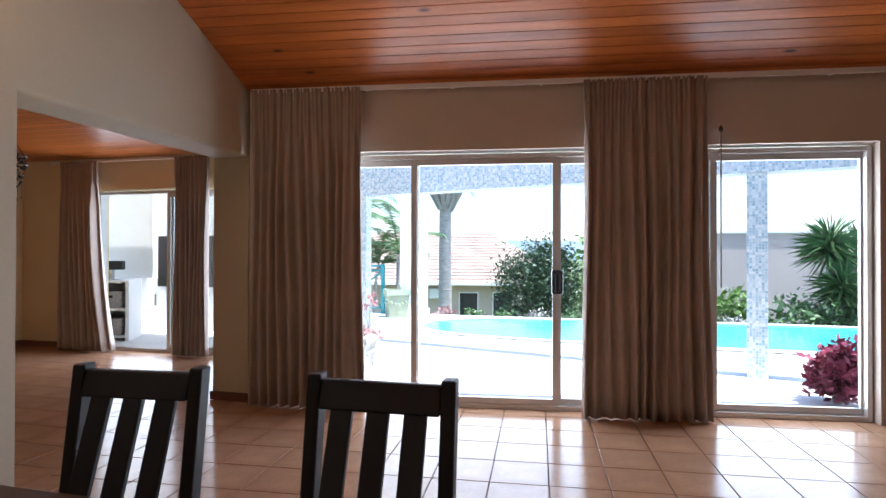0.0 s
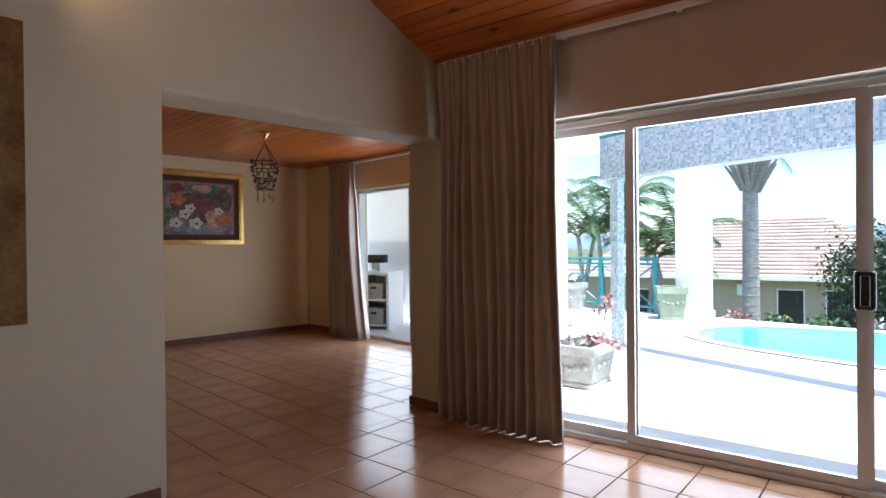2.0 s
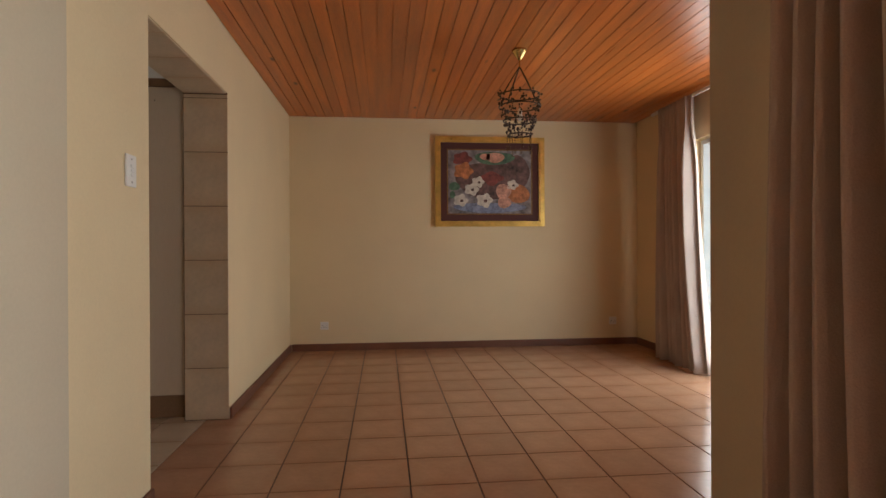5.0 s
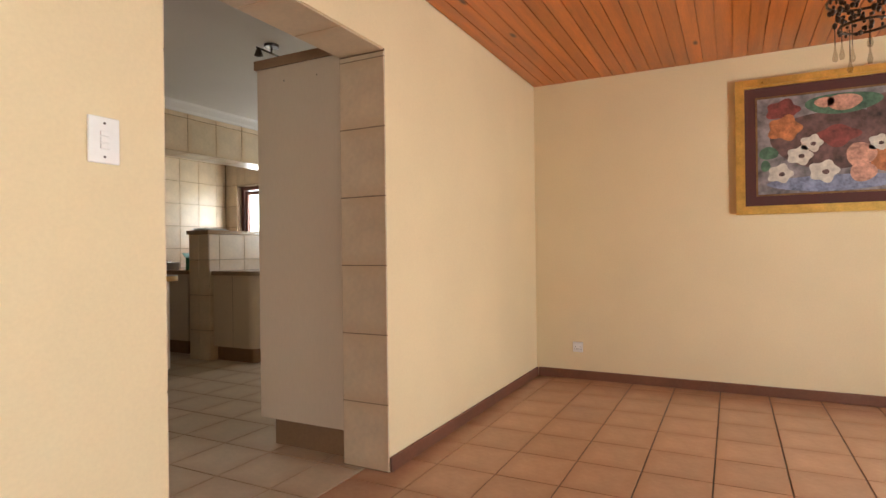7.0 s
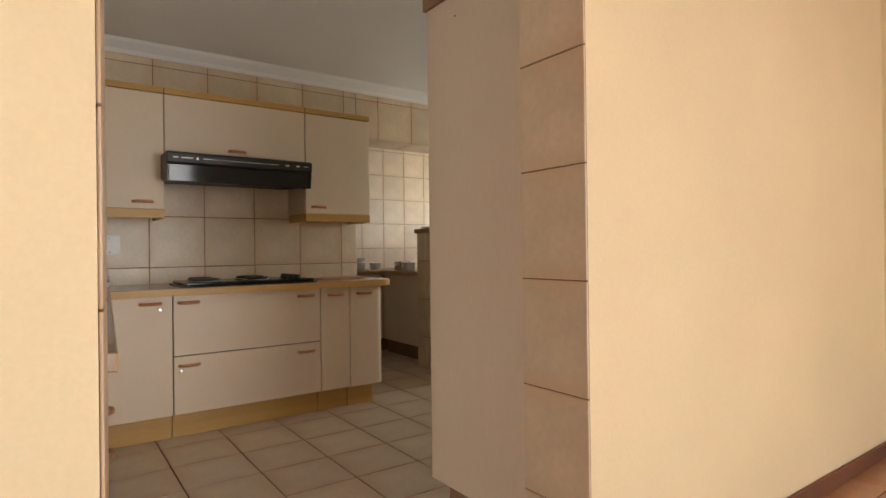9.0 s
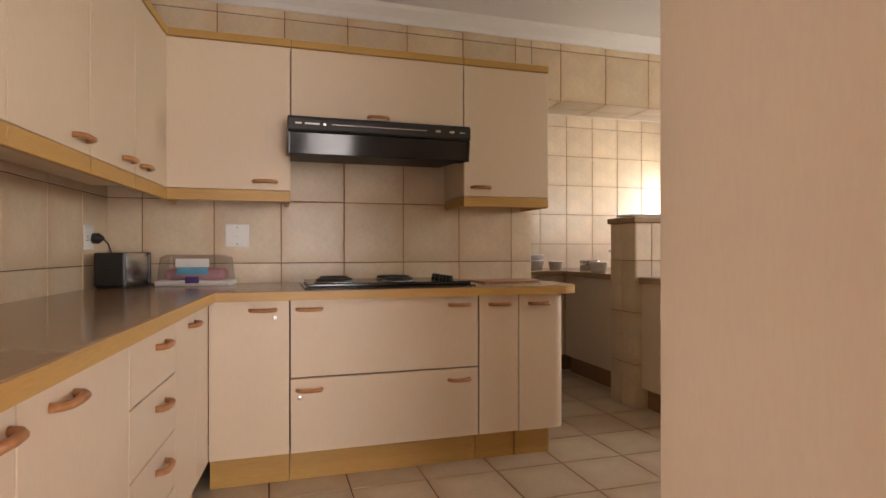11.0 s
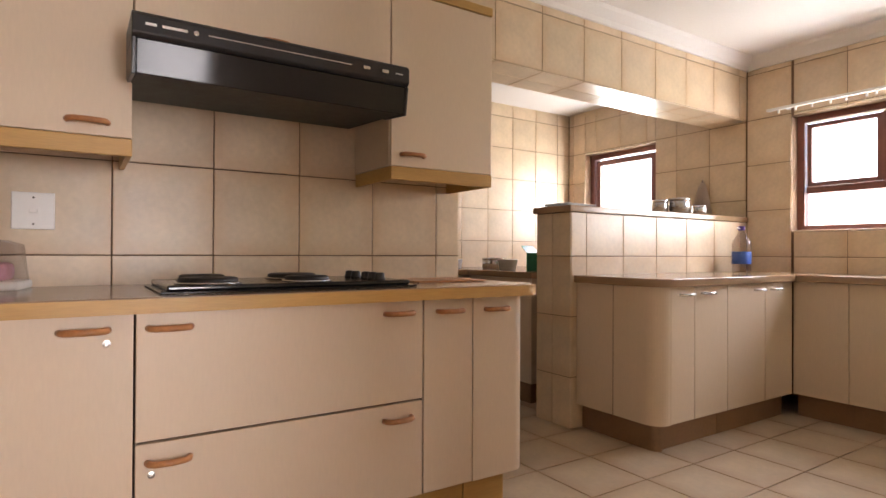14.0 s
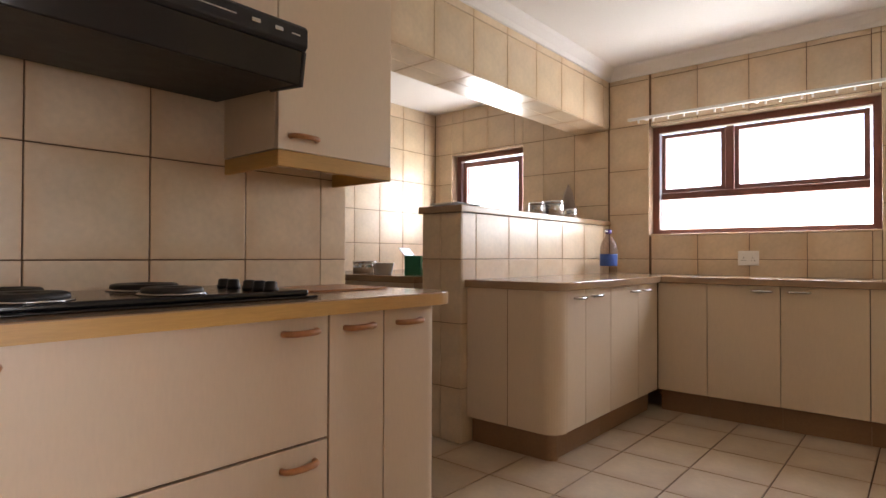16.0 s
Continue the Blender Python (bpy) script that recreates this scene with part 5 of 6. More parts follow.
part("rim", bm_prism([(-0.13, -0.015), (0.13, -0.015), (0.088, -0.14), (-0.088, -0.14)], -0.045, -0.031, 0.002), M_BRASS, wl)
bulb = new("wall_lamp_light", bpy.data.lights.new("wall_lamp_light", "POINT"))
bulb.data.energy, bulb.data.color, bulb.data.shadow_soft_size = 3, (1.0, 0.62, 0.3), 0.06
bulb.location = (-1.90, 1.87, 2.72)


def dining_chair(m):
    c = thing("dining_chair", "black-stained wooden dining chair with a slatted back", "chair", m, "chairs at the table")
    lean = 0.155
    for x in (-0.168, 0.136):
        bm = bm_prism([(x, -0.02), (x + 0.032, -0.02), (x + 0.032, 0.02), (x, 0.02)], 0.0, 0.985, 0.004)
        for v in bm.verts:
            v.co.y += max(0, v.co.z - 0.45) * lean / 0.45 + max(0, 0.4 - v.co.z) * 0.12
        part("back_leg", bm, M_CHAIR, c)
        part("front_leg", bm_box(x, x + 0.035, -0.42, -0.385, 0, 0.43, 0.004), M_CHAIR, c)
    rail = bm_box(-0.136, 0.136, -0.012, 0.012, 0.912, 0.973, 0.005)
    low = bm_box(-0.136, 0.136, -0.012, 0.012, 0.55, 0.60, 0.005)
    for nm, bm in (("top_rail", rail), ("lower_rail", low)):
        for v in bm.verts:
            v.co.y += (v.co.z - 0.45) * lean / 0.45
        part(nm, bm, M_CHAIR, c)
    for i in range(3):
        x = -0.108 + i * 0.083
        bm = bm_box(x, x + 0.05, -0.008, 0.008, 0.598, 0.914, 0.003)
        for v in bm.verts:
            v.co.y += (v.co.z - 0.45) * lean / 0.45
        part("slat", bm, M_CHAIR, c)
    part("seat", bm_box(-0.17, 0.17, -0.42, 0.0, 0.43, 0.47, 0.012), M_CHAIR, c)
    return c


ch = dining_chair(pose(0.303, 1.268, 0, 0, 0, 1.7))
copy_thing(ch, pose(-0.278, 1.228, 0, 0, 0, 5.6))
tb = thing("dining_table", "dark wooden dining table", "table")
part("tabletop", bm_box(-1.75, 0.33, 0.25, 1.22, 0.725, 0.76, 0.006), M_TABLE, tb)
for x, y in ((-1.66, 0.32), (0.20, 0.32), (-1.66, 1.08), (0.20, 1.08)):
    part("leg", bm_box(x, x + 0.075, y, y + 0.075, 0, 0.7245, 0.005), M_TABLE, tb)


# ---- terrace ----
OUT = pose(-2.05, 4.55, 0, 0, 0, 7.5)
solid("terrace_ground", bm_box(-14, 12, 4.4, 11.6, -0.3, -0.02), M_PAVE, "bright white paved pool terrace", "pavement")
bm = bmesh.new()
vs = [bm.verts.new((x, y, -3.0)) for x, y in ((-900, -200), (900, -200), (900, 1500), (-900, 1500))]
bm.faces.new(vs)
solid("ground", bm, M_GROUND, "sloping green ground beyond the terrace", "ground")


def pool():
    p = thing("swimming_pool", "turquoise free-form swimming pool level with the terrace", "pool")
    n = 40
    out = []
    for i in range(n):
        t = 2 * math.pi * i / n
        out.append((3.4 + 5.5 * math.copysign(abs(math.cos(t)) ** 0.6, math.cos(t)), 9.9 + 1.42 * math.copysign(abs(math.sin(t)) ** 0.75, math.sin(t))))
    part("water", bm_prism(out, -0.019, -0.012), M_WATER, p, "turquoise water")
    bm = bmesh.new()
    for i in range(n):
        (ax, ay), (bx, by) = out[i], out[(i + 1) % n]
        q = []
        for x, y in ((ax, ay), (bx, by)):
            d = Vector((x - 3.4, y - 9.9)).normalized() * 0.22
            q += [bm.verts.new((x, y, -0.006)), bm.verts.new((x + d.x, y + d.y, -0.006))]
        bm.faces.new((q[0], q[2], q[3], q[1]))
    bmesh.ops.remove_doubles(bm, verts=bm.verts[:], dist=0.001)
    bmesh.ops.solidify(bm, geom=bm.faces[:], thickness=0.012)
    part("coping", bm, M_PAVE, p, "white coping edge")


pool()


def post(x, y, w=0.21, h=2.10, turn=0.0):
    p = thing("mosaic_post", "square post clad in pale blue mosaic", "post", pose(x, y, -0.02, 0, 0, turn), "pergola posts")
    part("shaft", bm_box(-w / 2, w / 2, -w / 2, w / 2, 0, h, 0.004), M_MOS, p)


BEAM_A, BEAM_B = Vector((-2.65, 8.1)), Vector((5.5, 5.95))
bt = math.degrees(math.atan2(BEAM_B.y - BEAM_A.y, BEAM_B.x - BEAM_A.x))
for q in (0.02, 0.62):
    v = BEAM_A.lerp(BEAM_B, q)
    post(v.x, v.y, 0.12 if q < 0.5 else 0.19, turn=bt)
bo = thing("mosaic_beam", "pergola beam clad in pale blue mosaic", "beam", pose(BEAM_A.x, BEAM_A.y, 2.08, 0, 0, bt))
part("beam", bm_box(0, (BEAM_B - BEAM_A).length, -0.12, 0.12, 0, 0.52, 0.004), M_MOS, bo)
part("top_edge", bm_box(0, (BEAM_B - BEAM_A).length, -0.13, 0.13, 0.52, 0.56, 0.004), M_TEAL, bo, "teal painted flashing")


def white_column(x, y, w, h):
    c = thing("white_column", "thick square white rendered column", "column", pose(x, y, -0.02), "terrace columns")
    part("shaft", bm_box(-w / 2, w / 2, -w / 2, w / 2, 0, h, 0.01), M_WHITE, c)
    part("plinth", bm_box(-w / 2 - 0.03, w / 2 + 0.03, -w / 2 - 0.03, w / 2 + 0.03, 0, 0.12, 0.01), M_WHITE, c)


white_column(-2.8, 11.4, 0.46, 3.6)


def planter(x, y, w, d, h, turn, label, material, name="stone_planter", dry=True, seed=1):
    p = thing(name, label, "planter", pose(x, y, -0.02, 0, 0, turn), "planters")

    def frustum(a, b, c, e, z0, z1):
        bm = bmesh.new()
        lo = [bm.verts.new((sx * a / 2, sy * b / 2, z0)) for sx, sy in ((-1, -1), (1, -1), (1, 1), (-1, 1))]
        hi = [bm.verts.new((sx * c / 2, sy * e / 2, z1)) for sx, sy in ((-1, -1), (1, -1), (1, 1), (-1, 1))]
        bm.faces.new(lo[::-1]), bm.faces.new(hi)
        for i in range(4):
            bm.faces.new((lo[i], lo[(i + 1) % 4], hi[(i + 1) % 4], hi[i]))
        bmesh.ops.bevel(bm, geom=bm.edges[:], offset=0.008, segments=2, affect="EDGES")
        return bm
    part("foot", frustum(w * 0.8, d * 0.8, w * 0.78, d * 0.78, 0, h * 0.12), material, p)
    part("body", frustum(w * 0.76, d * 0.76, w * 0.9, d * 0.9, h * 0.12, h * 0.8), material, p)
    part("rim", ring_frame(w, d, 0.06, h * 0.2, x=-w / 2, z=-d / 2), material, p, m=Matrix.Translation((0, 0, h)) @ Matrix.Rotation(-math.pi / 2, 4, "X"))
    part("soil", bm_box(-w / 2 + 0.05, w / 2 - 0.05, -d / 2 + 0.05, d / 2 - 0.05, h * 0.8, h * 0.86), M_SOIL, p)
    rng = random.Random(seed)
    for sy in (-1, 1):
        for i in range(5):
            part("relief", bm_lathe([(0.02, -0.015), (0.035, 0.0), (0.02, 0.02), (0.005, 0.025)], 10), material, p, m=Matrix.Translation((w * (-0.3 + 0.15 * i), sy * d * 0.43, h * (0.55 - 0.08 * (1 - abs(i - 2) / 2)))) @ Matrix.Rotation(-sy * math.pi / 2, 4, "X"))
    for sx in (-1, 1):
        for i in range(3):
            part("relief", bm_lathe([(0.02, -0.015), (0.035, 0.0), (0.02, 0.02), (0.005, 0.025)], 10), material, p, m=Matrix.Translation((sx * w * 0.43, d * (-0.2 + 0.2 * i), h * 0.5)) @ Matrix.Rotation(sx * math.pi / 2, 4, "Y"))
    return p


def leaf_cloud(bm, rng, centre, radii, count, size, slim=0.45, gaps=3):
    """Many small pointed leaves about uneven clumps."""
    clumps = []
    while len(clumps) < gaps * 12:
        v = Vector((rng.uniform(-1, 1), rng.uniform(-1, 1), rng.uniform(-1, 1)))
        if v.length < 1.0:
            clumps.append(v * 0.85)
    for _ in range(count):
        c = rng.choice(clumps) + Vector((rng.gauss(0, 0.2), rng.gauss(0, 0.2), rng.gauss(0, 0.2)))
        p = Vector(centre) + Vector((c.x * radii[0], c.y * radii[1], c.z * radii[2]))
        d = Vector((rng.uniform(-1, 1), rng.uniform(-1, 1), rng.uniform(-0.4, 1))).normalized()
        s = d.cross(Vector((rng.uniform(-1, 1), rng.uniform(-1, 1), 0.3))).normalized()
        L = size * rng.uniform(0.6, 1.3)
        vs = [bm.verts.new(q) for q in (p, p + d * L * 0.5 + s * L * slim * 0.5, p + d * L, p + d * L * 0.5 - s * L * slim * 0.5)]
        bm.faces.new(vs)


def frond(bm, base, yaw, length, droop, rng, rise=0.9, leaflets=26, leaf=0.35):
    """One feathered palm frond: an arching rib with paired leaflets."""
    pts = []
    for i in range(9):
        q = i / 8
        r = length * q
        pts.append(Vector(base) + Vector((math.cos(yaw) * r * 0.85, math.sin(yaw) * r * 0.85, rise * length * q * 0.6 - droop * length * q * q)))
    bm_tube(pts, 0.018, 4, bm, 0.25)
    for i in range(leaflets):
        q = 0.12 + 0.88 * i / leaflets
        k = min(7, int(q * 8))
        p = pts[k].lerp(pts[k + 1], q * 8 - k)
        d = (pts[k + 1] - pts[k]).normalized()
        s = d.cross(Vector((0, 0, 1))).normalized()
        for sg in (-1, 1):
            L = leaf * (1 - 0.5 * abs(q - 0.45)) * rng.uniform(0.8, 1.1)
            tip = p + d * L * 0.55 + s * sg * L * 0.7 - Vector((0, 0, L * rng.uniform(0.25, 0.6)))
            w = d * 0.022
            bm.faces.new([bm.verts.new(v) for v in (p - w, p + w, tip)])


def palm(x, y, z, height, fronds, length, radius, label, seed, trunks=1, crown=True, leaf=0.35, droop=0.75):
    t = thing("palm_tree", label, "palm", pose(x, y, z), "palms")
    rng = random.Random(seed)
    bm = bmesh.new()
    for k in range(trunks):
        ox, oy, lean = (0, 0, 0) if trunks == 1 else (rng.uniform(-0.5, 0.5), rng.uniform(-0.4, 0.4), rng.uniform(-0.35, 0.35))
        h = height * (1 if trunks == 1 else rng.uniform(0.7, 1.05))
        prof = []
        for i in range(25):
            q = i / 24
            prof.append(Vector((ox + lean * q * q, oy + lean * 0.4 * q * q, h * q)))
        part("trunk", bm_tube(prof, radius, 12, taper=0.82), M_BARK, t, "ringed grey trunk", True)
        for i in range(1, int(h / 0.28)):
            q = i * 0.28 / h
            c = Vector((ox + lean * q * q, oy + lean * 0.4 * q * q, h * q))
            if radius > 0.12:
                bm_lathe([(radius * (1 - 0.18 * q) * 0.98, -0.012), (radius * (1 - 0.18 * q) * 1.06, 0), (radius * (1 - 0.18 * q) * 0.98, 0.014)], 12, bm, tuple(c))
        if crown:
            cb = bmesh.new()
            for i in range(fronds):
                frond(cb, prof[-1], 2 * math.pi * i / fronds + rng.uniform(-0.3, 0.3), length * rng.uniform(0.75, 1.1), droop * rng.uniform(0.7, 1.3), rng, rng.uniform(1.1, 2.3), leaf=leaf)
            part("crown", cb, M_LEAF, t, "feathery green fronds")
    if radius > 0.12:
        bs = bmesh.new()
        for i in range(34):
            a = 2 * math.pi * i * 0.381966
            q = i / 34
            b0 = Vector((math.cos(a) * radius * 0.8, math.sin(a) * radius * 0.8, height - 0.95 + 0.7 * q))
            bm_tube([b0, b0 + Vector((math.cos(a) * 0.26, math.sin(a) * 0.26, 0.45)), b0 + Vector((math.cos(a) * 0.5, math.sin(a) * 0.5, 0.8))], 0.085, 5, bs, 0.4)
        part("boots", bs, M_BARK, t, "cut frond stumps under the crown")
    if len(bm.verts):
        part("rings", bm, M_BARK, t)
    else:
        bm.free()
    return t


def bush(name, x, y, z, radii, count, size, material, label, seed, stems=5, slim=0.45, category="bush"):
    b = thing(name, label, category, pose(x, y, z))
    rng = random.Random(seed)
    for i in range(stems):
        a = rng.uniform(0, 6.28)
        part("stem", bm_tube([(0, 0, 0), (radii[0] * 0.3 * math.cos(a), radii[1] * 0.3 * math.sin(a), radii[2] * 0.7), (radii[0] * 0.6 * math.cos(a), radii[1] * 0.6 * math.sin(a), radii[2] * 1.3)], 0.03 * max(1, radii[2]), 6, taper=0.3), M_BARK, b)
    bm = bmesh.new()
    leaf_cloud(bm, rng, (0, 0, radii[2]), radii, count, size, slim)
    part("crown", bm, material, b)
    return b


def yucca(x, y, z, seed, heads, label):
    t = thing("yucca", label, "yucca", pose(x, y, z), "yuccas")
    rng = random.Random(seed)
    for hx, hy, hz, r in heads:
        part("trunk", bm_tube([(0, 0, 0), (hx * 0.4, hy * 0.4, hz * 0.5), (hx, hy, hz)], 0.11, 8, taper=0.6), M_BARK, t, smooth=True)
        bm = bmesh.new()
        for i in range(230):
            a, el = rng.uniform(0, 6.283), math.asin(rng.uniform(-0.75, 1.0))
            d = Vector((math.cos(a) * math.cos(el), math.sin(a) * math.cos(el), math.sin(el)))
            s = d.cross(Vector((0, 0, 1)) if abs(d.z) < 0.95 else Vector((1, 0, 0))).normalized() * 0.028
            L = r * rng.uniform(0.75, 1.1)
            c = Vector((hx, hy, hz)) - Vector((0, 0, 0.5 * r * rng.random()))
            m1 = c + d * L * 0.5
            tip = c + d * L - Vector((0, 0, 0.12 * L))
            bm.faces.new([bm.verts.new(v) for v in (c - s * 0.5, m1 - s, tip, m1 + s, c + s * 0.5)])
        part("leaf_head", bm, M_LEAF, t, "rosette of sword-shaped leaves")
    return t


planter(-1.83, 6.06, 0.52, 0.60, 0.38, 7, "weathered grey cast-stone planter with dry plants", M_CONC, seed=4)
planter(-1.83, 5.17, 0.46, 0.50, 0.38, 10, "weathered grey cast-stone planter by the wall", M_CONC, seed=5)
planter(-3.02, 10.95, 0.48, 0.48, 0.55, 30, "square green-tinged stone planter by the column", M_GREENURN, seed=6)
planter(-5.02, 11.12, 0.5, 0.46, 0.52, 20, "square grey stone planter by the railing", M_CONC, seed=7)
bush("succulent", -1.72, 6.2, 0.30, (0.18, 0.12, 0.07), 70, 0.08, M_PINK, "dry pinkish flowering succulent in the planter", 31, 4, category="plant")
bush("succulent", -1.84, 5.98, 0.30, (0.2, 0.14, 0.04), 90, 0.09, M_CONC, "low grey succulent rosettes in the planter", 32, 2, category="plant")
orchid = thing("orchid", "pink orchid flowers on thin stalks in the planter", "plant", pose(-1.70, 6.24, 0.30))
for k, (dx, dy, hh) in enumerate(((0.02, 0.05, 0.46), (0.06, -0.02, 0.40), (-0.04, 0.02, 0.34))):
    part("stalk", bm_tube([(0, 0, 0), (dx * 0.4, dy * 0.4, hh * 0.6), (dx, dy, hh)], 0.005, 6), M_BARK, orchid)
    bm = bmesh.new()
    leaf_cloud(bm, random.Random(120 + k), (dx, dy, hh), (0.05, 0.05, 0.035), 40, 0.035, 0.8)
    part("flowers", bm, M_PINK, orchid, "pale pink petals")
bush("crimson_shrub", 2.76, 5.78, -0.02, (0.20, 0.20, 0.23), 2600, 0.085, M_RLEAF, "dark crimson leafy shrub by the door", 33, 6)


def railing(x0, y0, x1, y1, bays):
    r = thing("railing", "teal painted steel railing with crossed panels", "railing")
    a, b = Vector((x0, y0, 0)), Vector((x1, y1, 0))
    for i in range(bays + 1):
        p = a.lerp(b, i / bays)
        part("post", bm_box(p.x - 0.035, p.x + 0.035, p.y - 0.035, p.y + 0.035, -0.02, 1.02, 0.004), M_TEAL, r)
    for z in (0.1, 0.88, 0.98):
        part("rail", bm_tube([a + Vector((0, 0, z)), b + Vector((0, 0, z))], 0.024, 6), M_TEAL, r)
    for i in range(bays):
        p, q = a.lerp(b, i / bays), a.lerp(b, (i + 1) / bays)
        for z0, z1 in ((0.1, 0.88), (0.88, 0.1)):
            part("brace", bm_tube([p + Vector((0, 0, z0)), q + Vector((0, 0, z1))], 0.018, 6), M_TEAL, r)
        c = (p + q) / 2 + Vector((0, 0, 0.49))
        d = (q - p).normalized()
        part("ring", bm_tube([c + 0.2 * math.cos(t) * d + Vector((0, 0, 0.2 * math.sin(t))) for t in [2 * math.pi * k / 16 for k in range(17)]], 0.015, 6), M_TEAL, r)


railing(-9.0, 11.45, -3.5, 11.45, 5)

# patio beyond the lounge
solid("patio_wall", bm_box(-9.5, -6.35, 8.05, 8.2, -0.02, 2.6), M_WHITE, "white rendered wall of the covered patio", "wall")
solid("patio_chimney", bm_prism([(-6.9, 7.55), (-5.80, 7.55), (-5.80, 7.66), (-6.36, 7.66), (-6.36, 8.049), (-6.9, 8.049)], 0.86, 2.6), M_WHITE, "white rendered barbecue chimney breast", "wall")
solid("patio_back", bm_box(-6.34, -3.9, 8.24, 8.4, -0.02, 2.6), M_WHITE, "white rendered patio wall with the television", "wall")
SHELF = pose(-5.82, 7.15, -0.02, 0, 0, 26)
shelf = thing("shelf_unit", "white patio shelf unit holding four baskets", "shelf", SHELF)
part("top", bm_box(-0.95, 0.05, -0.25, 0.33, 0.84, 0.88, 0.004), M_WHITE, shelf)
for x in (-0.95, -0.47, 0.0):
    part("upright", bm_box(x, x + 0.045, -0.22, 0.32, 0, 0.8395), M_WHITE, shelf)
for z in (0.05, 0.44):
    for x in (-0.904, -0.424):
        part("shelf_board", bm_box(x, x + 0.423, -0.21, 0.32, z, z + 0.035), M_WHITE, shelf)
part("back_board", bm_box(-0.95, 0.045, 0.3205, 0.335, 0, 0.839), M_WHITE, shelf)
for x in (-0.86, -0.38):
    for z in (0.0855, 0.4755):
        bk = thing("basket", "grey wicker storage basket on the patio shelf", "basket", SHELF @ pose(x + 0.16, 0, z), "baskets")
        part("body", bm_box(-0.16, 0.16, -0.2, 0.2, 0, 0.24, 0.02), M_BASKET, bk)
        part("handle_hole", bm_box(-0.045, 0.045, -0.204, -0.199, 0.15, 0.185), M_DARK, bk)
grill = thing("soundbar", "black speaker box on the patio counter", "speaker", SHELF @ pose(-0.32, 0.1, 0.8805, 0, 0, -10))
part("body", bm_box(-0.2, 0.2, -0.06, 0.06, 0.14, 0.27, 0.012), M_BLACK, grill)
part("stand", bm_box(-0.05, 0.05, -0.04, 0.04, 0, 0.1395), M_STEEL, grill)
tv = thing("television", "black flat television on the white patio wall", "television", pose(-5.71, 8.23, 1.11))
part("panel", bm_box(-0.55, 0.55, -0.06, -0.01, -0.42, 0.42, 0.006), M_BLACK, tv)
part("screen", bm_box(-0.53, 0.53, -0.063, -0.0605, -0.40, 0.40), M_SMOKE, tv)
part("bracket", bm_box(-0.15, 0.15, -0.0095, 0.009, -0.15, 0.15), M_STEEL, tv)


# ---- garden and distance ----
def tiled_house(x, y, z, w, d, eave, ridge, turn, label, openings):
    h = thing("house", label, "house", pose(x, y, z, 0, 0, turn))
    part("wall", bm_box(-w / 2, w / 2, -d / 2, d / 2, 0, eave), M_HOUSE, h)
    o = 0.7
    bm = bmesh.new()
    lo = [bm.verts.new(v) for v in ((-w / 2 - o, -d / 2 - o, eave), (w / 2 + o, -d / 2 - o, eave), (w / 2 + o, d / 2 + o, eave), (-w / 2 - o, d / 2 + o, eave))]
    rd = [bm.verts.new(v) for v in ((-w / 2 + d * 0.45, 0, ridge), (w / 2 - d * 0.45, 0, ridge))]
    for f in ((lo[0], lo[1], rd[1], rd[0]), (lo[1], lo[2], rd[1]), (lo[2], lo[3], rd[0], rd[1]), (lo[3], lo[0], rd[0]), (lo[3], lo[2], lo[1], lo[0])):
        bm.faces.new(f)
    roof = part("roof", bm, M_ROOF, h, "pale pinkish tiled hip roof")
    tl = bmesh.new()
    n = int((ridge - eave) / 0.17)
    for i in range(n):
        q = i / n
        ya, za = -d / 2 - o + (d / 2 + o) * q, eave + (ridge - eave) * q
        xl, xr = -w / 2 - o + (d * 0.45 + o) * q, w / 2 + o - (d * 0.45 + o) * q
        bm_box(xl, xr, ya - 0.05, ya + 0.22, za + 0.02, za + 0.10, 0, tl)
    tagged(part("roof_tiles", tl, M_ROOF, roof, "rows of roof tiles"), kind="stuff")
    part("gutter", bm_box(-w / 2 - o, w / 2 + o, -d / 2 - o - 0.1, -d / 2 - o, eave - 0.12, eave + 0.03), M_WHITE, h)
    part("finial", bm_lathe([(0.25, 0), (0.12, 0.3), (0.2, 0.5), (0.02, 0.9)], 10, at=(-w / 2 + d * 0.45, 0, ridge)), M_WHITE, h)
    for ox, oz, ow, oh in openings:
        win = part("window", bm_box(ox - ow / 2, ox + ow / 2, -d / 2 - 0.03, -d / 2 + 0.02, oz, oz + oh), M_DARK, h, "dark opening")
        part("window_frame", ring_frame(ow + 0.12, oh + 0.12, 0.06, 0.04, x=ox - ow / 2 - 0.06, z=oz - 0.06, y=-d / 2 - 0.05), M_WHITE, win)
    part("air_conditioner", bm_box(0.2, 1.0, -d / 2 - 0.35, -d / 2, eave - 0.9, eave - 0.35, 0.03), M_PLATE, h)


tiled_house(-9.2, 36, -3.0, 16, 10, 2.6, 5.6, 10, "tan bungalow with a pale tiled hip roof", [(-4, 0.4, 1.6, 1.4), (2.4, 0, 1.0, 2.0), (4.3, 0, 1.0, 2.0), (6.2, 0.4, 1.4, 1.4)])
tiled_house(-26, 34, -3.5, 12, 9, 2.4, 5.0, -5, "far house with a reddish tiled roof", [(-2, 0.6, 1.6, 1.2), (3, 0.6, 1.6, 1.2)])
nb = thing("boundary_building", "flat-roofed mauve-grey neighbouring building", "building", pose(9.5, 18.5, -1.5, 0, 0, 0))
part("wall", bm_box(-5.5, 6, 0, 4, 0, 3.35), mat("mauve_render", (0.50, 0.42, 0.39), 0.9, 0, 0.06, 1, 20, 0.2), nb)
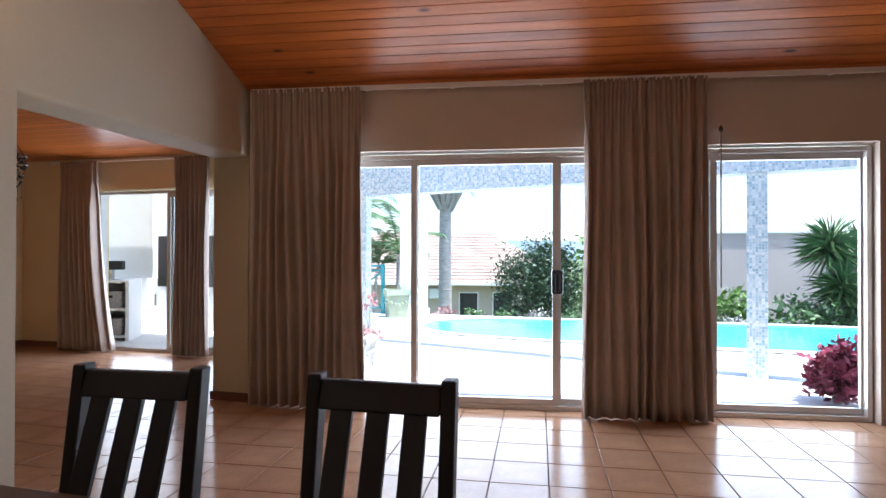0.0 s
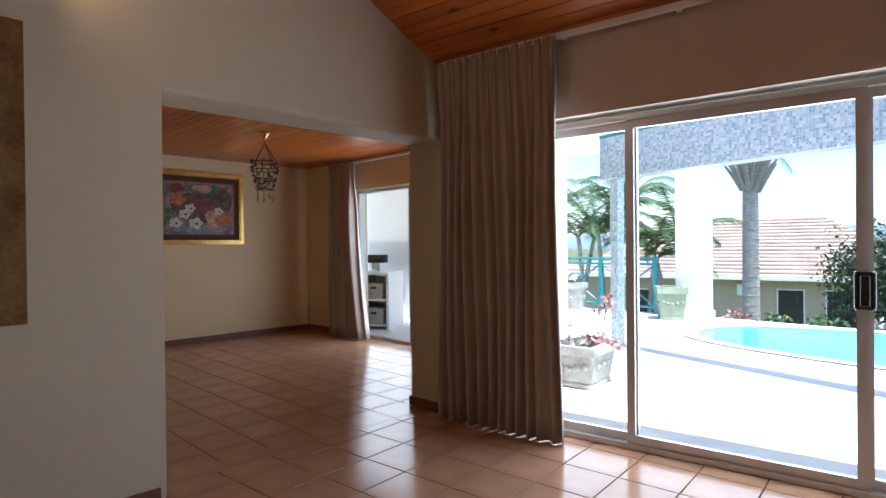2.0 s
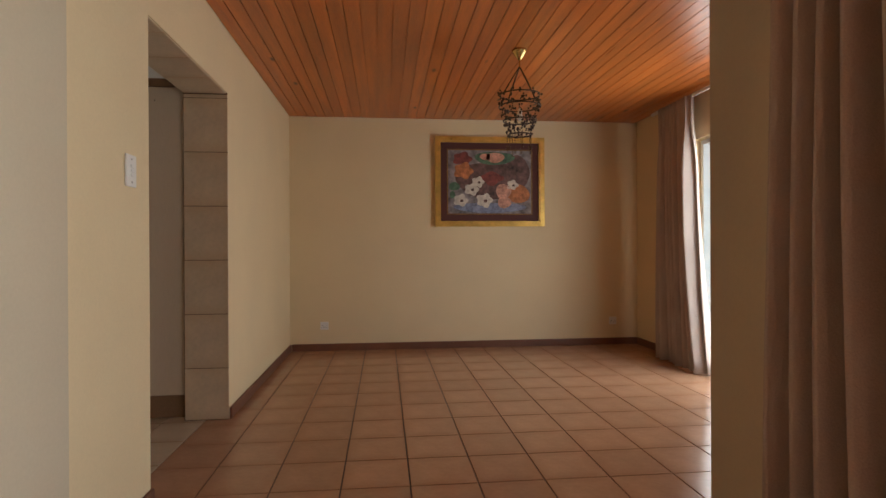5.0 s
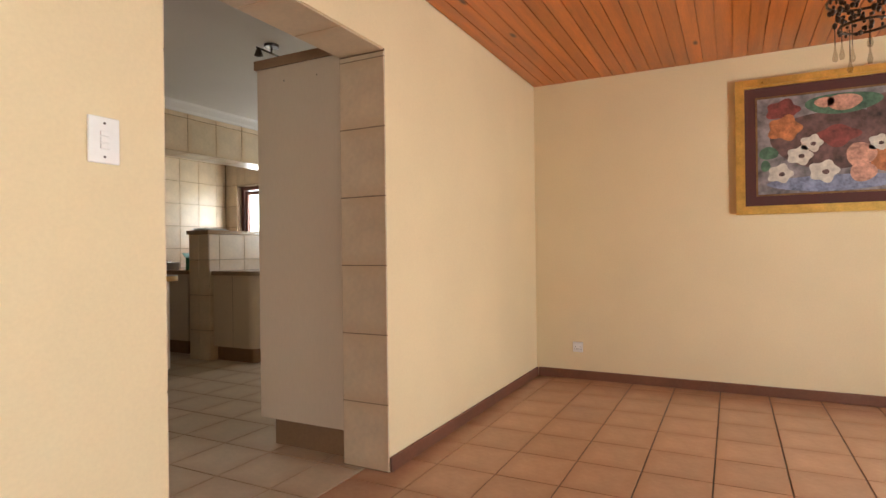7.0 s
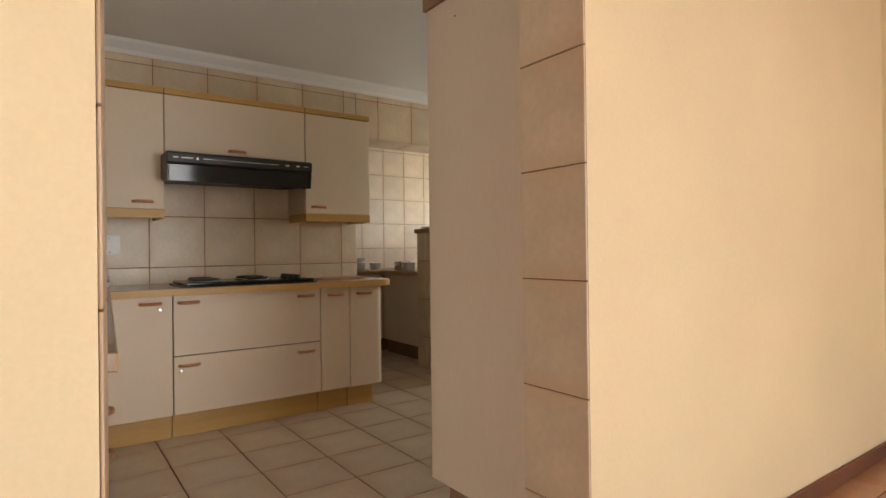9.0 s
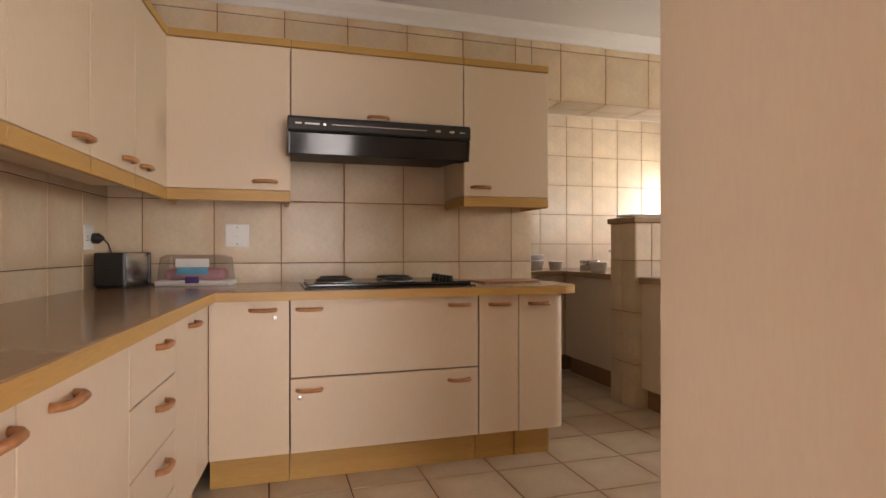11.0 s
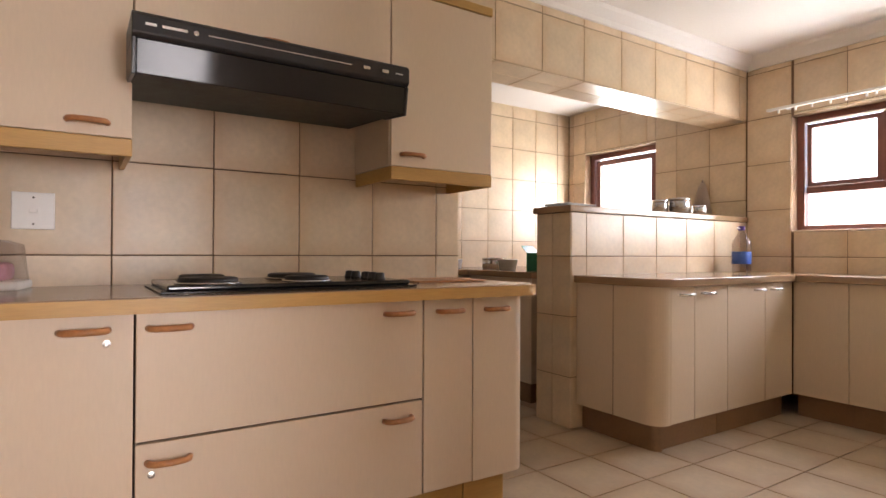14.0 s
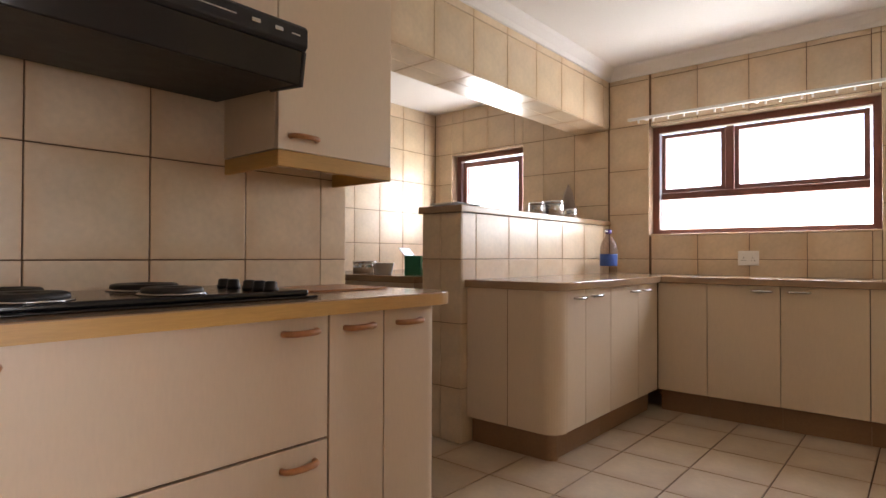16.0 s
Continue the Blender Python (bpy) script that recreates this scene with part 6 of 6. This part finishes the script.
part("coping", bm_box(-5.55, 6.05, -0.05, 4.05, 3.35, 3.41), M_WHITE, nb)
for k in range(3):
    wn2 = part("window", bm_box(-0.9, 0.1, -0.04, 0.02, 0.75 + k * 0.65, 1.3 + k * 0.65), M_DARK, nb)
    part("window_frame", ring_frame(1.08, 0.63, 0.04, 0.04, x=-0.94, z=0.71 + k * 0.65, y=-0.05), M_WHITE, wn2)
palm(-4.34, 19.9, -2.0, 5.7, 16, 2.2, 0.25, "thick-trunked garden palm with cut frond stumps", 51, 1, True, droop=1.0)
palm(-5.6, 13.2, -1.2, 3.6, 9, 1.9, 0.06, "slender clump of feathery palms behind the railing", 52, 5)
palm(-8.2, 13.0, -1.2, 3.2, 9, 1.9, 0.06, "clump of feathery garden palms", 53, 4)
palm(-4.2, 13.4, -1.2, 2.8, 8, 1.5, 0.05, "young feathery palms behind the column", 54, 3)
yucca(5.38, 13.2, -1.0, 61, [(0, 0, 2.6, 0.75), (0.62, 0.3, 2.5, 0.65), (0.15, -0.2, 1.75, 0.7), (0.75, 0, 1.6, 0.7), (0.5, 0.2, 1.2, 0.6)], "tall yucca with sword-shaped leaves")
bush("dark_tree", -1.2, 21.5, -2.2, (1.45, 1.4, 2.0), 15000, 0.15, M_DLEAF, "dense dark green garden tree", 41, 7, category="tree")
bush("bright_tree", 0.9, 24.0, -2.2, (1.2, 1.2, 2.0), 2500, 0.26, M_LLEAF, "tall yellow-green leafy garden tree", 42, 6, category="tree")
bush("green_shrub", 3.4, 12.6, -0.6, (0.75, 0.5, 0.55), 1300, 0.14, M_LLEAF, "bright green shrub beyond the pool", 43)
bush("green_shrub", 5.0, 12.8, -0.7, (0.8, 0.5, 0.6), 1000, 0.14, M_LEAF, "grey-green shrub beyond the pool", 44)
bush("green_shrub", 6.6, 12.6, -0.7, (0.7, 0.5, 0.45), 900, 0.13, M_DLEAF, "low shrub below the yucca", 45)
rng = random.Random(77)
for i in range(11):
    bush("edging_plant", -2.2 + i * 0.62, 11.75 + rng.uniform(-0.1, 0.1), -0.15, (0.25, 0.15, 0.12), 120, 0.10, M_PINK if i in (0, 5) else (M_LEAF if i % 3 else M_CONC), "low border plant along the pool", 80 + i, 2, category="plant")
bm = bmesh.new()
rng = random.Random(9)
prev = None
for i in range(61):
    x = -420 + 14 * i
    h = 9 + 6 * noise.noise((i * 0.13, 3.1, 0)) + 2.5 * noise.noise((i * 0.5, 1, 0))
    row = [bm.verts.new((x, 380, -6)), bm.verts.new((x, 400, h)), bm.verts.new((x, 460, h * 0.8)), bm.verts.new((x, 520, -6))]
    if prev:
        for a2, b2, c2, d2 in zip(prev, prev[1:], row, row[1:]):
            bm.faces.new((a2, c2, d2, b2))
    prev = row
solid("backdrop_hill", bm, M_HILL, "long wooded hill with blue haze in its colour", "backdrop", smooth=True)

# ---- tiles of floors and walls ----
floor_slab("floor_lounge", "terracotta tiled lounge floor", LX0 - 0.1, -2.2, LY0 - 0.14, LY1 + 0.2, (-4.55, 3.825), None, M_FLOOR, 0.335, 0.314)
fd = solid("floor_dining", bm_prism([(-2.2, DY0 - 0.1), (DX1 + 0.2, DY0 - 0.1), (DX1 + 0.2, 5.66), (-2.2, 4.63)], -0.12, -0.009), M_GROUT, "glossy terracotta tiled dining room floor", "floor")


LAY = pose(-0.35, 3.965, 0, 0, 0, 5.2)  # lie of the dining room tiles


def outside_dining(u, v, w, h):
    p = LAY @ Vector((u, v, 0))
    return p.x < -2.36 or p.y < -0.6 or p.x > 4.6 or (WALL_M.inverted() @ p).y > 0.16


tile_field(fd, -2.6, 5.8, -5.6, 2.0, 0.322, (-0.153, 0.0), LAY @ pose(0, 0, -0.009), M_FLOOR, skip=outside_dining, pv=0.328)
solid("floor_dining_far", bm_box(-2.04, DX1, DY0, -0.75, -0.0085, -0.002), M_FLOOR, "terracotta floor behind the dining table", "floor")
floor_slab("floor_kitchen", "sandy tiled kitchen floor", KX0 - 0.1, KX1 + 0.1, SCY - 0.1, LY0 - 0.14, (-6.094, -0.043), None, M_KFLOOR, 0.357, 0.343)
UP = Matrix.Rotation(math.pi / 2, 4, "X")
fac = lambda x, y: Matrix.Translation((x, y, 0)) @ Matrix(((1, 0, 0, 0), (0, 0, 1, 0), (0, 1, 0, 0), (0, 0, 0, 1)))  # u along x, v up, out along +y
tiled_wall(wall_hob, fac(0, KY0 - 0.008), -5.245, WX, 0.86, KZ, (-4.02, WZ - 0.356 * 3), (), 0.3605, 0.356)
tx = lambda x: Matrix.Translation((x, 0, 0)) @ Matrix(((0, 0, 1, 0), (1, 0, 0, 0), (0, 1, 0, 0), (0, 0, 0, 1)))  # u along y, v up, out along +x
txm = lambda x: Matrix.Translation((x, 0, 0)) @ Matrix(((0, 0, -1, 0), (1, 0, 0, 0), (0, 1, 0, 0), (0, 0, 0, 1)))
tiled_wall(wall_left, txm(WX + 0.008), KY0 - 0.04, KY1, 0.86, KZ, (-0.48, WZ - 0.356 * 3))
inv = wall_win.matrix_basis.inverted()
wm = inv @ tx(KX0 - 0.008)
tile_wall_cut(wall_win, wm, -0.75, KY1, 0.86, KZ, (-0.078, WZ - 0.346 * 3), (WINY0, WINY1, WINZ0, WINZ1), 0.337, 0.346)
tile_wall_cut(wall_win, wm, SCY, -0.75, 0.5, KZ, (-0.76, WZ - 0.356 * 3), (SWY0, SWY1, SWZ0, SWZ1), 0.30)
tiled_wall(wall_scull, fac(0, SCY - 0.008), KX0, -4.6, 0.6, KZ, (-5.9, WZ - 0.356 * 3), (), 0.30)
tiled_wall(half_wall, fac(0, -0.758), KX0, -5.98, 0.0, 1.272, (-6.437, WZ - 0.356 * 3), (), 0.331, 0.356)
tiled_wall(half_wall, tx(-5.979), -1.04, -0.75, 0.0, 1.272, (-0.90, WZ - 0.356 * 3), (), 0.356)
tiled_wall(wall_bulkhead, fac(0, -0.758), -5.2, KX1, 2.16, KZ, (-4.382, 2.028), (), 0.353, 0.356)
tiled_wall(wall_beam, fac(0, -0.758), KX0, -5.20, 2.058, KZ, (-5.744, 2.028), (), 0.336, 0.356)
tile_field(wall_beam, KX0, -5.20, -1.06, -0.75, 0.336, (-5.744, -0.91), Matrix.Translation((0, 0, 2.058)) @ Matrix.Diagonal((1, 1, -1, 1)), M_WTILE, 0.007, 0.004)
JAMB = Matrix.Translation((KDX1 - 0.0005, LY0, 0)) @ Matrix.Rotation(radians(-5.6), 4, "Z") @ Matrix.Translation((0, -LY0, 0)) @ txm(0)
solid("trim_doorway_jamb", bm_prism([(KDX1 - 0.0003, LY0 - 0.003), (KDX1 - 0.0258, KY1 + 0.001), (KDX1 - 0.0003, KY1 + 0.001)], 0.002, KDZ - 0.012), M_WGROUT, "splayed bed of the doorway tiles", "trim")
rev = solid("trim_doorway_tiles", bm_box(KDX0 - 0.0, KDX0 + 0.004, KY1, LY0, 0.0, KDZ), M_WGROUT, "sandy tiled reveal of the kitchen doorway", "trim")
tile_field(rev, KY1 + 0.002, LY0 + 0.004, 0.002, KDZ - 0.012, 0.4, (KY1 - 0.01, WZ - 0.342 * 3), tx(KDX0 + 0.003), M_WTILE, 0.007, 0.004, pv=0.342)
tile_field(rev, KY1 + 0.002, LY0 - 0.003, 0.002, KDZ - 0.012, 0.4, (KY1 - 0.01, WZ - 0.342 * 3), JAMB, M_WTILE, 0.007, 0.004, pv=0.342)
tile_field(rev, KDX0 + 0.003, KDX1 - 0.003, KY1 + 0.002, LY0 - 0.003, 0.342, (KDX0, KY1 - 0.01), Matrix.Translation((0, 0, KDZ - 0.0005)) @ Matrix.Diagonal((1, 1, -1, 1)), M_WTILE, 0.007, 0.004, pv=0.4)
